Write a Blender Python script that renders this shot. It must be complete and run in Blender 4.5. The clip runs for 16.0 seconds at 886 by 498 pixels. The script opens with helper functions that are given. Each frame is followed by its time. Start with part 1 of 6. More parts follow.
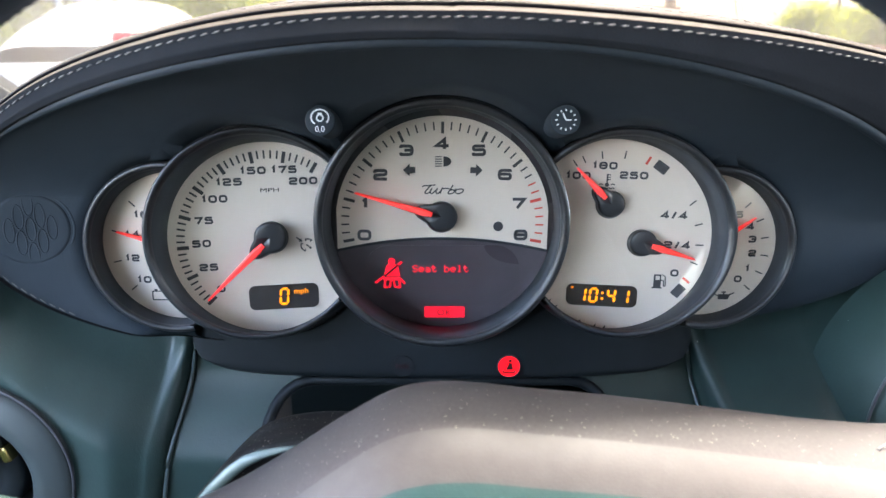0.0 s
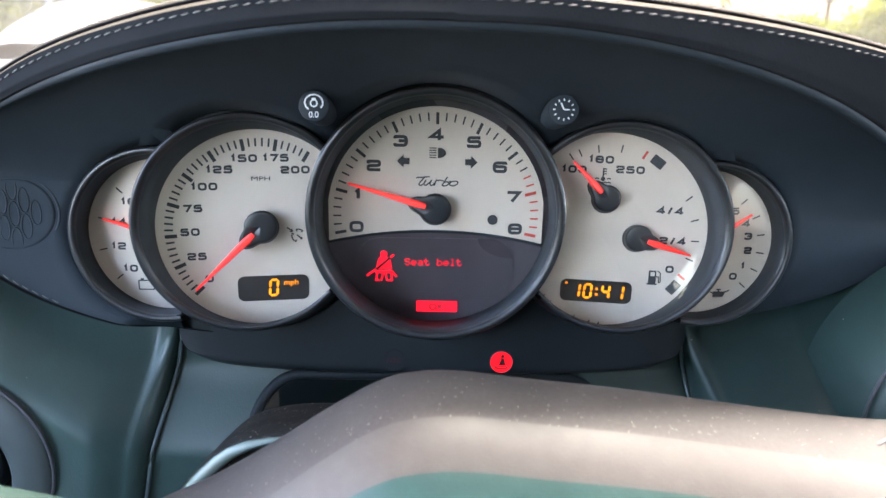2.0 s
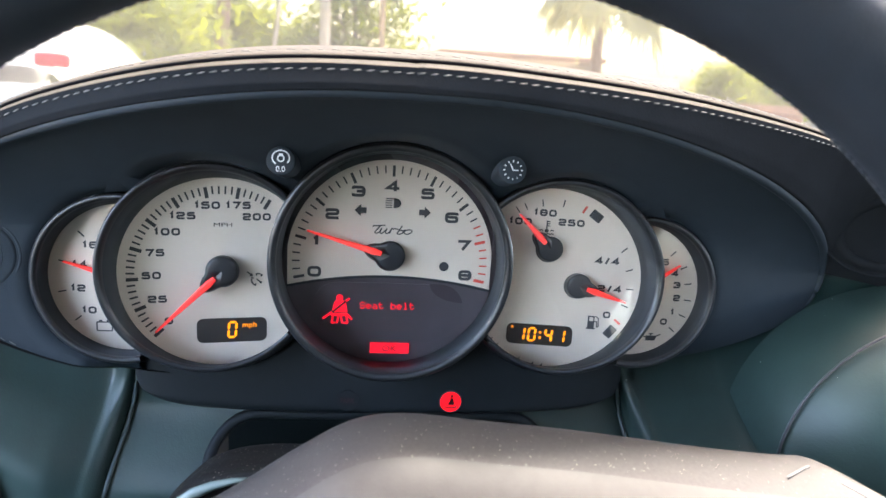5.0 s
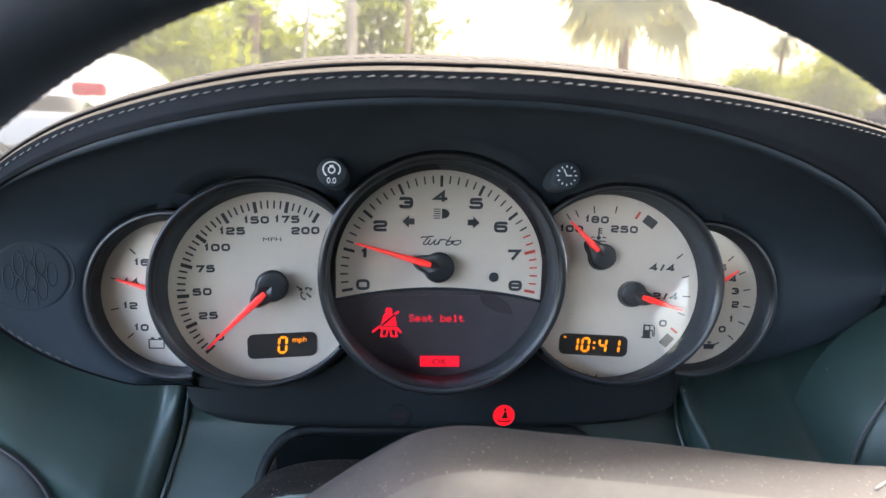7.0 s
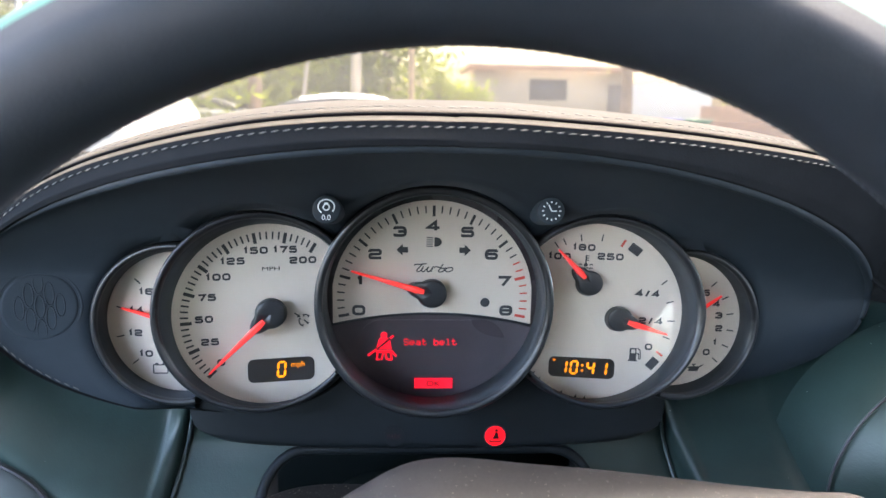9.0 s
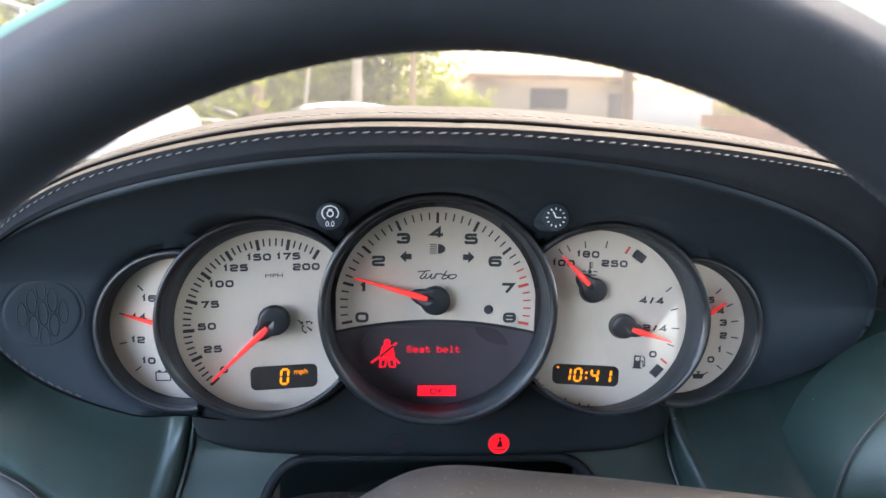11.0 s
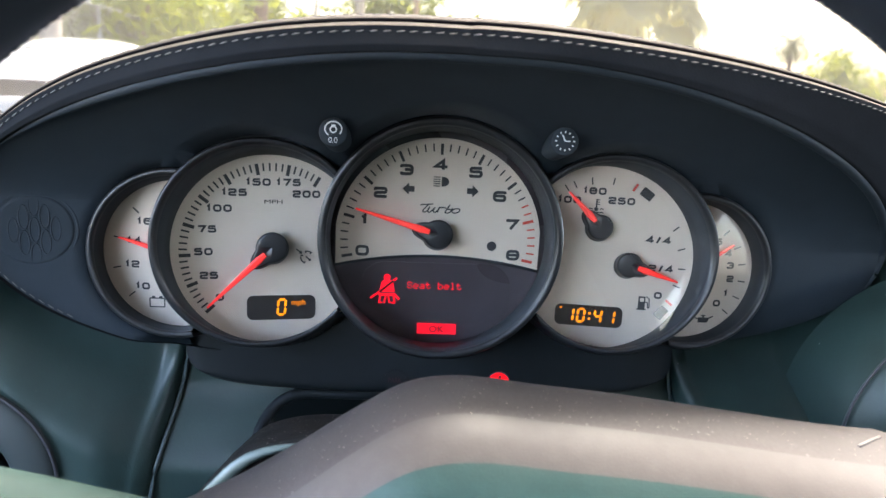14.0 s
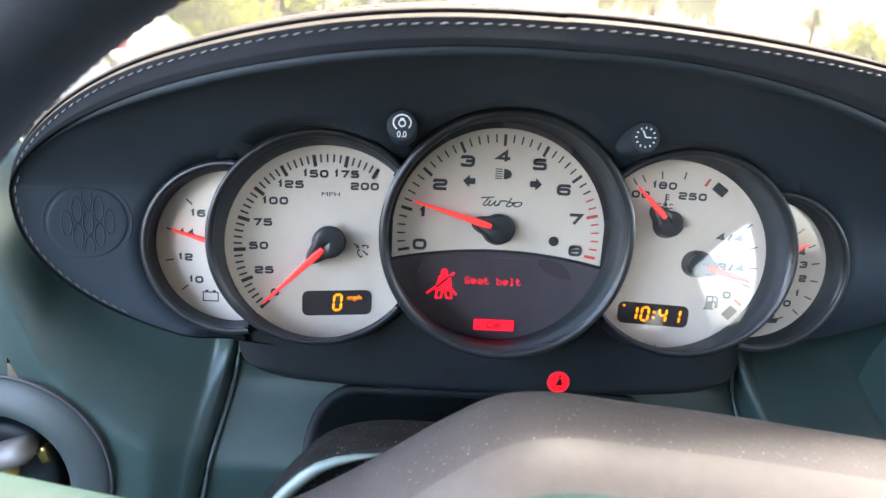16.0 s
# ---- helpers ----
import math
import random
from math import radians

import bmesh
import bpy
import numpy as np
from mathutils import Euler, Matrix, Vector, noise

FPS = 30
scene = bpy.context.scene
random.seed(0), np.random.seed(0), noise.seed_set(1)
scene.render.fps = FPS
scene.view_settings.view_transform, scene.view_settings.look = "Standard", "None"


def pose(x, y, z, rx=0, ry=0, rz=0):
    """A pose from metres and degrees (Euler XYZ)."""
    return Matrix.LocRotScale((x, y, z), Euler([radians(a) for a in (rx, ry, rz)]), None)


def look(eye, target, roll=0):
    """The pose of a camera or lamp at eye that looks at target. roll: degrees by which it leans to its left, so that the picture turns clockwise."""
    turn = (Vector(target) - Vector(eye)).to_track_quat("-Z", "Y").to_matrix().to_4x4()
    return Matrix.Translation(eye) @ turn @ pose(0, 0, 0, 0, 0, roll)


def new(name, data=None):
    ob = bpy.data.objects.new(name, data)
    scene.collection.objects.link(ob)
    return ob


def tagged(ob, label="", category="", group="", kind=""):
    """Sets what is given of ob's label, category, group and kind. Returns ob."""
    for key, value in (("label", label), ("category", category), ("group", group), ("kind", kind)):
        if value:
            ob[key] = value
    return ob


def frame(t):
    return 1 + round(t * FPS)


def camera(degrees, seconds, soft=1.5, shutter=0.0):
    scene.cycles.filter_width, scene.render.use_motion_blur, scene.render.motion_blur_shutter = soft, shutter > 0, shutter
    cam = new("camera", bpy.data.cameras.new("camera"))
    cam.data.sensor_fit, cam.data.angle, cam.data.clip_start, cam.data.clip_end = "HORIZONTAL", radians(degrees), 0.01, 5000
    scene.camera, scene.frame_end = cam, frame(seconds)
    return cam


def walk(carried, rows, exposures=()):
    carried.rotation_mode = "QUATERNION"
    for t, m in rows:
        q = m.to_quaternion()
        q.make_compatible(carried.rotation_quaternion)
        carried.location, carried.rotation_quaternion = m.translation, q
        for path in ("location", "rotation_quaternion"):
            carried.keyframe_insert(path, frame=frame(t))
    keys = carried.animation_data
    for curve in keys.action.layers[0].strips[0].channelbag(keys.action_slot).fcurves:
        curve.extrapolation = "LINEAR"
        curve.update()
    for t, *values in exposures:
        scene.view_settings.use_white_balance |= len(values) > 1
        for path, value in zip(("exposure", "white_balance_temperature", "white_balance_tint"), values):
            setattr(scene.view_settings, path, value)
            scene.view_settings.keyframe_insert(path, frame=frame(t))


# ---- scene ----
cam = camera(64.8, 16.0)
PATH = [
    (0, (-0.001, 0.02, 1.002), (0.007, 1.939, 0.44), 0.2),
    (0.5, (-0.001, 0.023, 0.998), (0.014, 1.943, 0.44), 0.2),
    (1, (-0.001, 0.022, 0.999), (0.023, 1.944, 0.448), 0.3),
    (1.5, (0.0, 0.02, 1.0), (0.027, 1.944, 0.453), 0.6),
    (2, (-0.003, 0.023, 0.995), (0.037, 1.946, 0.448), 1.3),
    (2.5, (-0.004, 0.008, 0.991), (0.072, 1.931, 0.446), 1.9),
    (3, (-0.005, 0.013, 0.995), (0.131, 1.933, 0.454), 2.4),
    (3.2, (-0.004, 0.012, 0.996), (0.128, 1.932, 0.45), 2.5),
    (3.5, (0.003, 0.006, 1.001), (0.181, 1.926, 0.469), 2.8),
    (4, (0.0, 0.001, 1.009), (0.208, 1.924, 0.501), 3.3),
    (4.2, (-0.011, 0.002, 1.006), (0.197, 1.928, 0.51), 3.6),
    (6.3, (-0.01, 0.009, 1.012), (0.19, 1.96, 0.621), 2.4),
    (6.5, (-0.004, 0.003, 1.015), (0.17, 1.957, 0.629), 1.9),
    (7, (-0.02, 0.012, 1.002), (0.105, 1.965, 0.592), 1.5),
    (7.5, (-0.023, 0.008, 1.012), (0.078, 1.961, 0.593), 1.4),
    (8, (-0.014, 0.002, 1.019), (0.097, 1.953, 0.597), 1.3),
    (10.5, (-0.016, 0.003, 1.019), (0.092, 1.96, 0.622), 1.1),
    (11, (-0.016, 0.003, 1.018), (0.092, 1.961, 0.626), 1.2),
    (11.5, (-0.02, 0.003, 1.019), (0.091, 1.963, 0.634), 1.2),
    (12, (-0.017, 0.002, 1.021), (0.084, 1.965, 0.652), 1.1),
    (12.5, (-0.019, 0.002, 1.025), (0.084, 1.968, 0.673), 1.3),
    (13, (-0.019, 0.003, 1.027), (0.081, 1.971, 0.685), 1.6),
    (13.5, (-0.022, 0.004, 1.021), (0.08, 1.969, 0.663), 2.0),
    (13.7, (-0.0215, 0.004, 1.017), (0.045, 1.968, 0.651), 2.2),
    (14, (-0.018, 0.005, 0.989), (0.1, 1.957, 0.569), 2.8),
    (14.2, (-0.022, 0.002, 0.999), (0.089, 1.952, 0.571), 2.9),
    (14.5, (-0.042, 0.02, 1.005), (0.05, 1.967, 0.557), 3.7),
    (14.7, (-0.041, 0.039, 0.995), (0.039, 1.983, 0.531), 3.9),
    (15, (-0.037, 0.06, 0.985), (0.028, 2.003, 0.515), 4.5),
    (15.3, (-0.045, 0.074, 0.978), (0.003, 2.006, 0.465), 4.6),
    (15.5, (-0.045, 0.064, 0.978), (0.013, 2.004, 0.493), 4.5),
    (16, (-0.041, 0.021, 0.997), (0.047, 1.954, 0.489), 3.3),
]

cam.data.dof.use_dof, cam.data.dof.focus_distance, cam.data.dof.aperture_fstop = True, 0.32, 16.0
walk(cam, [(t, look(eye, target, roll)) for t, eye, target, roll in PATH],
     [(t, 1.77 + stops, 6750, 12) for t, stops in ((0.0, 4.05), (0.5, 4.1), (2.0, 4.05), (3.5, 3.88), (4.0, 3.92), (6.5, 3.78), (7.0, 3.65), (7.5, 3.8), (8.0, 3.92), (10.5, 3.88), (11.5, 3.85), (12.5, 3.8), (13.5, 3.82), (14.0, 3.6), (14.5, 3.9), (15.0, 3.95), (15.5, 4.15), (16.0, 4.2))])

# world, sun and exposure
SUN_EL, SUN_AZ = 56.0, 20.0
world = bpy.data.worlds.new("sky")
scene.world = world
world.use_nodes = True
wn = world.node_tree.nodes
sky = wn.new("ShaderNodeTexSky")
sky.sky_type = 'NISHITA'
sky.sun_disc = False
sky.sun_elevation, sky.sun_rotation = radians(SUN_EL), radians(SUN_AZ)
sky.dust_density, sky.air_density = 6.0, 1.0
wn["Background"].inputs["Strength"].default_value = 0.15
world.node_tree.links.new(sky.outputs[0], wn["Background"].inputs["Color"])
sun = new("sun", bpy.data.lights.new("sun", 'SUN'))
sun.data.energy, sun.data.angle, sun.data.color = 0.7, radians(14), (1.0, 0.94, 0.86)
az, el = radians(SUN_AZ), radians(SUN_EL)
sun.matrix_world = look((0, 0, 0), (-math.sin(az) * math.cos(el), -math.cos(az) * math.cos(el), -math.sin(el)))


# ---- materials ----
def mat(name, color, rough=0.5, metal=0.0, scale=0.0, var=0.15, bump=0.0, bump_scale=None, coat=0.0, emit=0.0, spec=0.5):
    """Procedural surface: two scales of colour variation, a fine relief and a varied gloss."""
    m = bpy.data.materials.new(name)
    m.use_nodes = True
    nt = m.node_tree
    b = nt.nodes["Principled BSDF"]
    b.inputs["Base Color"].default_value = (*color, 1)
    b.inputs["Roughness"].default_value = rough
    b.inputs["Metallic"].default_value = metal
    b.inputs["Specular IOR Level"].default_value = spec
    b.inputs["Coat Weight"].default_value = coat
    if emit:
        b.inputs["Emission Color"].default_value = (*color, 1)
        b.inputs["Emission Strength"].default_value = emit
    if scale:
        tc = nt.nodes.new("ShaderNodeTexCoord")
        n1, n2 = nt.nodes.new("ShaderNodeTexNoise"), nt.nodes.new("ShaderNodeTexNoise")
        n1.inputs["Scale"].default_value, n2.inputs["Scale"].default_value = scale, scale * 0.11
        n1.inputs["Detail"].default_value = 6
        mix = nt.nodes.new("ShaderNodeMath")
        mix.operation = 'ADD'
        ramp = nt.nodes.new("ShaderNodeMapRange")
        ramp.inputs["From Min"].default_value, ramp.inputs["From Max"].default_value = 0.7, 1.3
        ramp.inputs["To Min"].default_value, ramp.inputs["To Max"].default_value = 1 - var, 1 + var
        mul = nt.nodes.new("ShaderNodeVectorMath")
        mul.operation = 'SCALE'
        mul.inputs[0].default_value = color
        for n in (n1, n2):
            nt.links.new(tc.outputs["Object"], n.inputs["Vector"])
        nt.links.new(n1.outputs["Fac"], mix.inputs[0])
        nt.links.new(n2.outputs["Fac"], mix.inputs[1])
        nt.links.new(mix.outputs[0], ramp.inputs["Value"])
        nt.links.new(ramp.outputs[0], mul.inputs["Scale"])
        nt.links.new(mul.outputs[0], b.inputs["Base Color"])
        rr = nt.nodes.new("ShaderNodeMapRange")
        rr.inputs["From Min"].default_value, rr.inputs["From Max"].default_value = 0.3, 0.7
        rr.inputs["To Min"].default_value, rr.inputs["To Max"].default_value = max(0.02, rough - 0.06), min(1, rough + 0.06)
        nt.links.new(n2.outputs["Fac"], rr.inputs["Value"])
        nt.links.new(rr.outputs[0], b.inputs["Roughness"])
        if bump:
            bn = nt.nodes.new("ShaderNodeBump")
            bn.inputs["Strength"].default_value, bn.inputs["Distance"].default_value = bump, 0.0004
            bt = nt.nodes.new("ShaderNodeTexVoronoi")
            bt.inputs["Scale"].default_value = bump_scale or scale * 3
            nt.links.new(tc.outputs["Object"], bt.inputs["Vector"])
            nt.links.new(bt.outputs["Distance"], bn.inputs["Height"])
            nt.links.new(bn.outputs[0], b.inputs["Normal"])
    return m


def glass_mat(name, tint=(1, 1, 1), rough=0.0, ior=1.45):
    m = bpy.data.materials.new(name)
    m.use_nodes = True
    nt = m.node_tree
    nt.nodes.remove(nt.nodes["Principled BSDF"])
    tr, gl, mx, fr = (nt.nodes.new(k) for k in ("ShaderNodeBsdfTransparent", "ShaderNodeBsdfGlossy", "ShaderNodeMixShader", "ShaderNodeFresnel"))
    tr.inputs["Color"].default_value = (*tint, 1)
    gl.inputs["Roughness"].default_value = rough
    fr.inputs["IOR"].default_value = ior
    nt.links.new(fr.outputs[0], mx.inputs[0])
    nt.links.new(tr.outputs[0], mx.inputs[1])
    nt.links.new(gl.outputs[0], mx.inputs[2])
    nt.links.new(mx.outputs[0], nt.nodes["Material Output"].inputs["Surface"])
    return m


def leaf_mat(name, color):
    m = mat(name, color, 0.6, scale=2.5, var=0.4)
    nt = m.node_tree
    tr, mx = nt.nodes.new("ShaderNodeBsdfTranslucent"), nt.nodes.new("ShaderNodeMixShader")
    tr.inputs["Color"].default_value = (color[0] * 1.6, color[1] * 1.5, color[2], 1)
    mx.inputs[0].default_value = 0.45
    nt.links.new(nt.nodes["Principled BSDF"].outputs[0], mx.inputs[1])
    nt.links.new(tr.outputs[0], mx.inputs[2])
    nt.links.new(mx.outputs[0], nt.nodes["Material Output"].inputs["Surface"])
    return m


def specks(m, scale, share, radius, color):
    """Pale dust grains scattered over a material."""
    nt = m.node_tree
    b = nt.nodes["Principled BSDF"]
    tc, vo, near, some, both, mx, sep = (nt.nodes.new(k) for k in ("ShaderNodeTexCoord", "ShaderNodeTexVoronoi", "ShaderNodeMath", "ShaderNodeMath", "ShaderNodeMath", "ShaderNodeMix", "ShaderNodeSeparateColor"))
    vo.inputs["Scale"].default_value = scale
    near.operation, near.inputs[1].default_value = 'LESS_THAN', radius
    some.operation, some.inputs[1].default_value = 'LESS_THAN', share
    both.operation, mx.data_type = 'MULTIPLY', 'RGBA'
    old = b.inputs["Base Color"].links[0].from_socket
    nt.links.new(tc.outputs["Object"], vo.inputs["Vector"])
    nt.links.new(vo.outputs["Distance"], near.inputs[0])
    nt.links.new(vo.outputs["Color"], sep.inputs[0])
    nt.links.new(sep.outputs[0], some.inputs[0])
    nt.links.new(near.outputs[0], both.inputs[0])
    nt.links.new(some.outputs[0], both.inputs[1])
    nt.links.new(both.outputs[0], mx.inputs[0])
    nt.links.new(old, mx.inputs[6])
    mx.inputs[7].default_value = (*color, 1)
    nt.links.new(mx.outputs[2], b.inputs["Base Color"])


def grain(m, scale, strength):
    """Fine uneven wrinkles of drawn leather, laid over the pores."""
    nt = m.node_tree
    b = nt.nodes["Principled BSDF"]
    tc, mp, nz, bn = (nt.nodes.new(k) for k in ("ShaderNodeTexCoord", "ShaderNodeMapping", "ShaderNodeTexNoise", "ShaderNodeBump"))
    mp.inputs["Rotation"].default_value = (0.3, 0.5, 0.2)
    mp.inputs["Scale"].default_value = (1.0, 1.0, 0.4)
    nz.inputs["Scale"].default_value, nz.inputs["Detail"].default_value, nz.inputs["Distortion"].default_value = scale, 3.0, 1.2
    bn.inputs["Strength"].default_value, bn.inputs["Distance"].default_value = strength, 0.0012
    old = b.inputs["Normal"].links[0].from_socket
    nt.links.new(tc.outputs["Object"], mp.inputs["Vector"])
    nt.links.new(mp.outputs[0], nz.inputs["Vector"])
    nt.links.new(nz.outputs["Fac"], bn.inputs["Height"])
    nt.links.new(old, bn.inputs["Normal"])
    nt.links.new(bn.outputs[0], b.inputs["Normal"])


LEATHER = mat("teal_leather", (0.0145, 0.031, 0.0280), 0.46, scale=60, var=0.16, bump=0.06, bump_scale=1300, spec=0.45)
grain(LEATHER, 420, 0.07)
specks(LEATHER, 190, 0.06, 0.06, (0.42, 0.41, 0.38))
# Same hood leather in two tones: edge as if shaded, top as if sunlit.
FACELEATHER = mat("shaded_hood_leather", (0.0125, 0.0138, 0.0155), 0.9, scale=60, var=0.12, bump=0.10, bump_scale=1100, spec=0.0)
HOODLEATHER = mat("sunlit_hood_leather", (0.0285, 0.0262, 0.0238), 0.85, scale=60, var=0.12, bump=0.15, bump_scale=1000, spec=0.04)
PANEL = mat("soft_black_panel", (0.0168, 0.0238, 0.0310), 0.65, scale=80, var=0.1, bump=0.05, bump_scale=1500, spec=0.2)
BLACK = mat("black_plastic", (0.0080, 0.0105, 0.0125), 0.55, scale=90, var=0.15, spec=0.2)
RING = mat("bezel_black", (0.010, 0.011, 0.013), 0.42, scale=90, var=0.1)
TUBE = mat("tube_grey", (0.028, 0.033, 0.039), 0.6, scale=90, var=0.1, spec=0.2)
SILVER = mat("silver_dial", (0.65, 0.555, 0.47), 0.45, metal=0.15, scale=40, var=0.05)
INK = mat("dial_ink", (0.03, 0.03, 0.035), 0.5)
REDINK = mat("red_ink", (0.6, 0.06, 0.04), 0.5)
# Slight glow added to keep the pointers bright red.
NEEDLE = mat("needle_red", (0.85, 0.035, 0.03), 0.4, emit=0.012)
NEEDLEHUB = mat("needle_hub", (0.016, 0.017, 0.02), 0.4, scale=80, var=0.1)
LCDBACK = mat("lcd_back", (0.035, 0.03, 0.028), 0.3, scale=80, var=0.1)
AMBER = mat("amber_segment", (1.0, 0.28, 0.01), 0.5, emit=0.028, spec=0.08)
DISPBACK = mat("display_back", (0.066, 0.053, 0.060), 0.3, scale=60, var=0.15)
DISPRED = mat("display_red", (1.0, 0.012, 0.03), 0.5, emit=0.024, spec=0.08)
DISPDARK = mat("display_dark", (0.03, 0.002, 0.004), 0.5)
LAMPRED = mat("warning_lamp_red", (1.0, 0.008, 0.015), 0.5, emit=0.026, spec=0.08)
LAMPOFF = mat("lamp_off", (0.0095, 0.0115, 0.0135), 0.5, spec=0.2)
WHITEINK = mat("white_print", (0.60, 0.61, 0.62), 0.5)
THREAD = mat("grey_thread", (0.095, 0.095, 0.088), 0.7, scale=500, var=0.2)
GLASS = glass_mat("gauge_glass", (0.97, 0.98, 0.98), 0.02, 1.47)
# Tint much darker than clear glass, holding down the outside brightness.
WINDOW = glass_mat("dimming_window_glass", (0.105, 0.106, 0.098), 0.0)
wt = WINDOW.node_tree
# Translucent film added to veil the outside view with haze.
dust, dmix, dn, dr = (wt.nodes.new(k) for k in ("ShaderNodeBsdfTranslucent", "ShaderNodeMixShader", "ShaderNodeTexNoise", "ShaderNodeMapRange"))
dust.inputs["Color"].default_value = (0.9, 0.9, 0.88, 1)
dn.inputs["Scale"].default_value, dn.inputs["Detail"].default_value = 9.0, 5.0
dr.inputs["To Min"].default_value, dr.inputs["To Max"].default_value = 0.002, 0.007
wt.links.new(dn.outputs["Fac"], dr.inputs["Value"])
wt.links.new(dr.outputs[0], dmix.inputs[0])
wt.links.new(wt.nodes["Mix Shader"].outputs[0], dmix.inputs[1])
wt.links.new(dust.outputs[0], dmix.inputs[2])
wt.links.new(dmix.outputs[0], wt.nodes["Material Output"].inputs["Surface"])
# Pale so that the unseen roof bounces light into the cabin.
HEADLINER = mat("headliner", (0.55, 0.54, 0.52), 0.9, scale=80, var=0.15)

SLOT = mat("slot_dark", (0.0095, 0.0125, 0.016), 0.7, spec=0.2)
BRASS = mat("brass", (0.55, 0.42, 0.16), 0.3, metal=1.0, scale=80, var=0.2)
KEYGREY = mat("worn_key_grey", (0.12, 0.11, 0.10), 0.45, scale=200, var=0.25)
DUSTY = mat("dusty_plastic", (0.009, 0.0085, 0.008), 0.6, scale=700, var=0.5, bump=0.15, bump_scale=1500, spec=0.12)
# Pale base puts the sky's sheen into the stalk's edge colour.
GLOSSY = mat("sheen_plastic", (0.13, 0.175, 0.165), 0.28, scale=60, var=0.1)
# One leather in two tones: dark front, outer band coloured as if sunlit.
RIMLEATHER = mat("rim_leather", (0.0140, 0.0185, 0.0258), 0.58, scale=120, var=0.15, bump=0.10, bump_scale=1300, spec=0.3)
RIMSUNLIT = mat("sunlit_rim_leather", (0.008, 0.060, 0.054), 0.5, scale=120, var=0.15, bump=0.08, bump_scale=1300, spec=0.35)
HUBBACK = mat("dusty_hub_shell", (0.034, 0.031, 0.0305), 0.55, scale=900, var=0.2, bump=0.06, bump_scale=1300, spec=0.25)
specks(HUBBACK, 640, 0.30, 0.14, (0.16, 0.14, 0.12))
# Paler copy of the hub leather: sunlight on the shoulder put into colour.
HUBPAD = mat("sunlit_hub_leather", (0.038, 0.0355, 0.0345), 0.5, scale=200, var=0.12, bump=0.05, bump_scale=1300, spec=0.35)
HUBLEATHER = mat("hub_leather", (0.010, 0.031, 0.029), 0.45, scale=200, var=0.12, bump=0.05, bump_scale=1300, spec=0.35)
GROOVE = mat("groove_shadow", (0.004, 0.004, 0.0045), 0.9, spec=0.0)
SPOKE = mat("spoke_leather", (0.015, 0.031, 0.028), 0.7, scale=200, var=0.12, bump=0.05, bump_scale=1300, spec=0.1)
# Shade put into colour: near-black for the column opening and cabin rear.
DEEPSHADE = mat("deep_shade_black", (0.005, 0.008, 0.008), 0.8, spec=0.05)
SURROUND = mat("switch_surround", (0.034, 0.043, 0.043), 0.5, scale=90, var=0.12, spec=0.35)
# Paler than the dash leather: the seam's highlight put into colour.
BEAD = mat("seam_highlight", (0.045, 0.062, 0.062), 0.40, scale=90, var=0.1)
THREADLIGHT = mat("pale_seam", (0.07, 0.066, 0.064), 0.6)
ASPHALT = mat("asphalt", (0.24, 0.23, 0.215), 0.9, scale=3, var=0.25)
WHITEPAINT = mat("white_car_paint", (0.58, 0.58, 0.57), 0.25, coat=0.6, scale=2, var=0.03)
LEAF = leaf_mat("leaves", (0.22, 0.26, 0.03))
PALMLEAF = leaf_mat("palm_leaves", (0.08, 0.10, 0.03))
PALMGREY = leaf_mat("grey_palm_leaves", (0.30, 0.30, 0.17))
BARK = mat("bark", (0.24, 0.15, 0.10), 0.9, scale=8, var=0.35)
GREYBARK = mat("grey_bark", (0.36, 0.32, 0.28), 0.9, scale=8, var=0.3)
PALEWOOD = mat("pale_weathered_wood", (0.48, 0.40, 0.30), 0.85, scale=8, var=0.25)
TANWOOD = mat("tan_wood", (0.42, 0.28, 0.16), 0.85, scale=8, var=0.25)
GALV = mat("galvanised_steel", (0.45, 0.46, 0.46), 0.4, metal=0.6, scale=12, var=0.15)
CARGLASS = mat("dark_car_glass", (0.03, 0.035, 0.04), 0.08, scale=3, var=0.1)
TYRE = mat("tyre_rubber", (0.02, 0.02, 0.02), 0.8, scale=20, var=0.2)
TAILRED = mat("tail_light_red", (0.55, 0.02, 0.03), 0.2, scale=20, var=0.15)
BLUEBIN = mat("blue_plastic", (0.03, 0.07, 0.42), 0.45, scale=6, var=0.15)
GREENBIN = mat("green_plastic", (0.03, 0.16, 0.07), 0.45, scale=6, var=0.15)
STUCCO = mat("tan_stucco", (0.50, 0.40, 0.28), 0.9, scale=2, var=0.15)
TERRA = mat("terracotta", (0.45, 0.25, 0.16), 0.85, scale=4, var=0.25)
DARKDOOR = mat("dark_door", (0.10, 0.08, 0.07), 0.6, scale=8, var=0.2)
WHITEWALL = mat("white_render", (0.72, 0.70, 0.66), 0.9, scale=2, var=0.1)


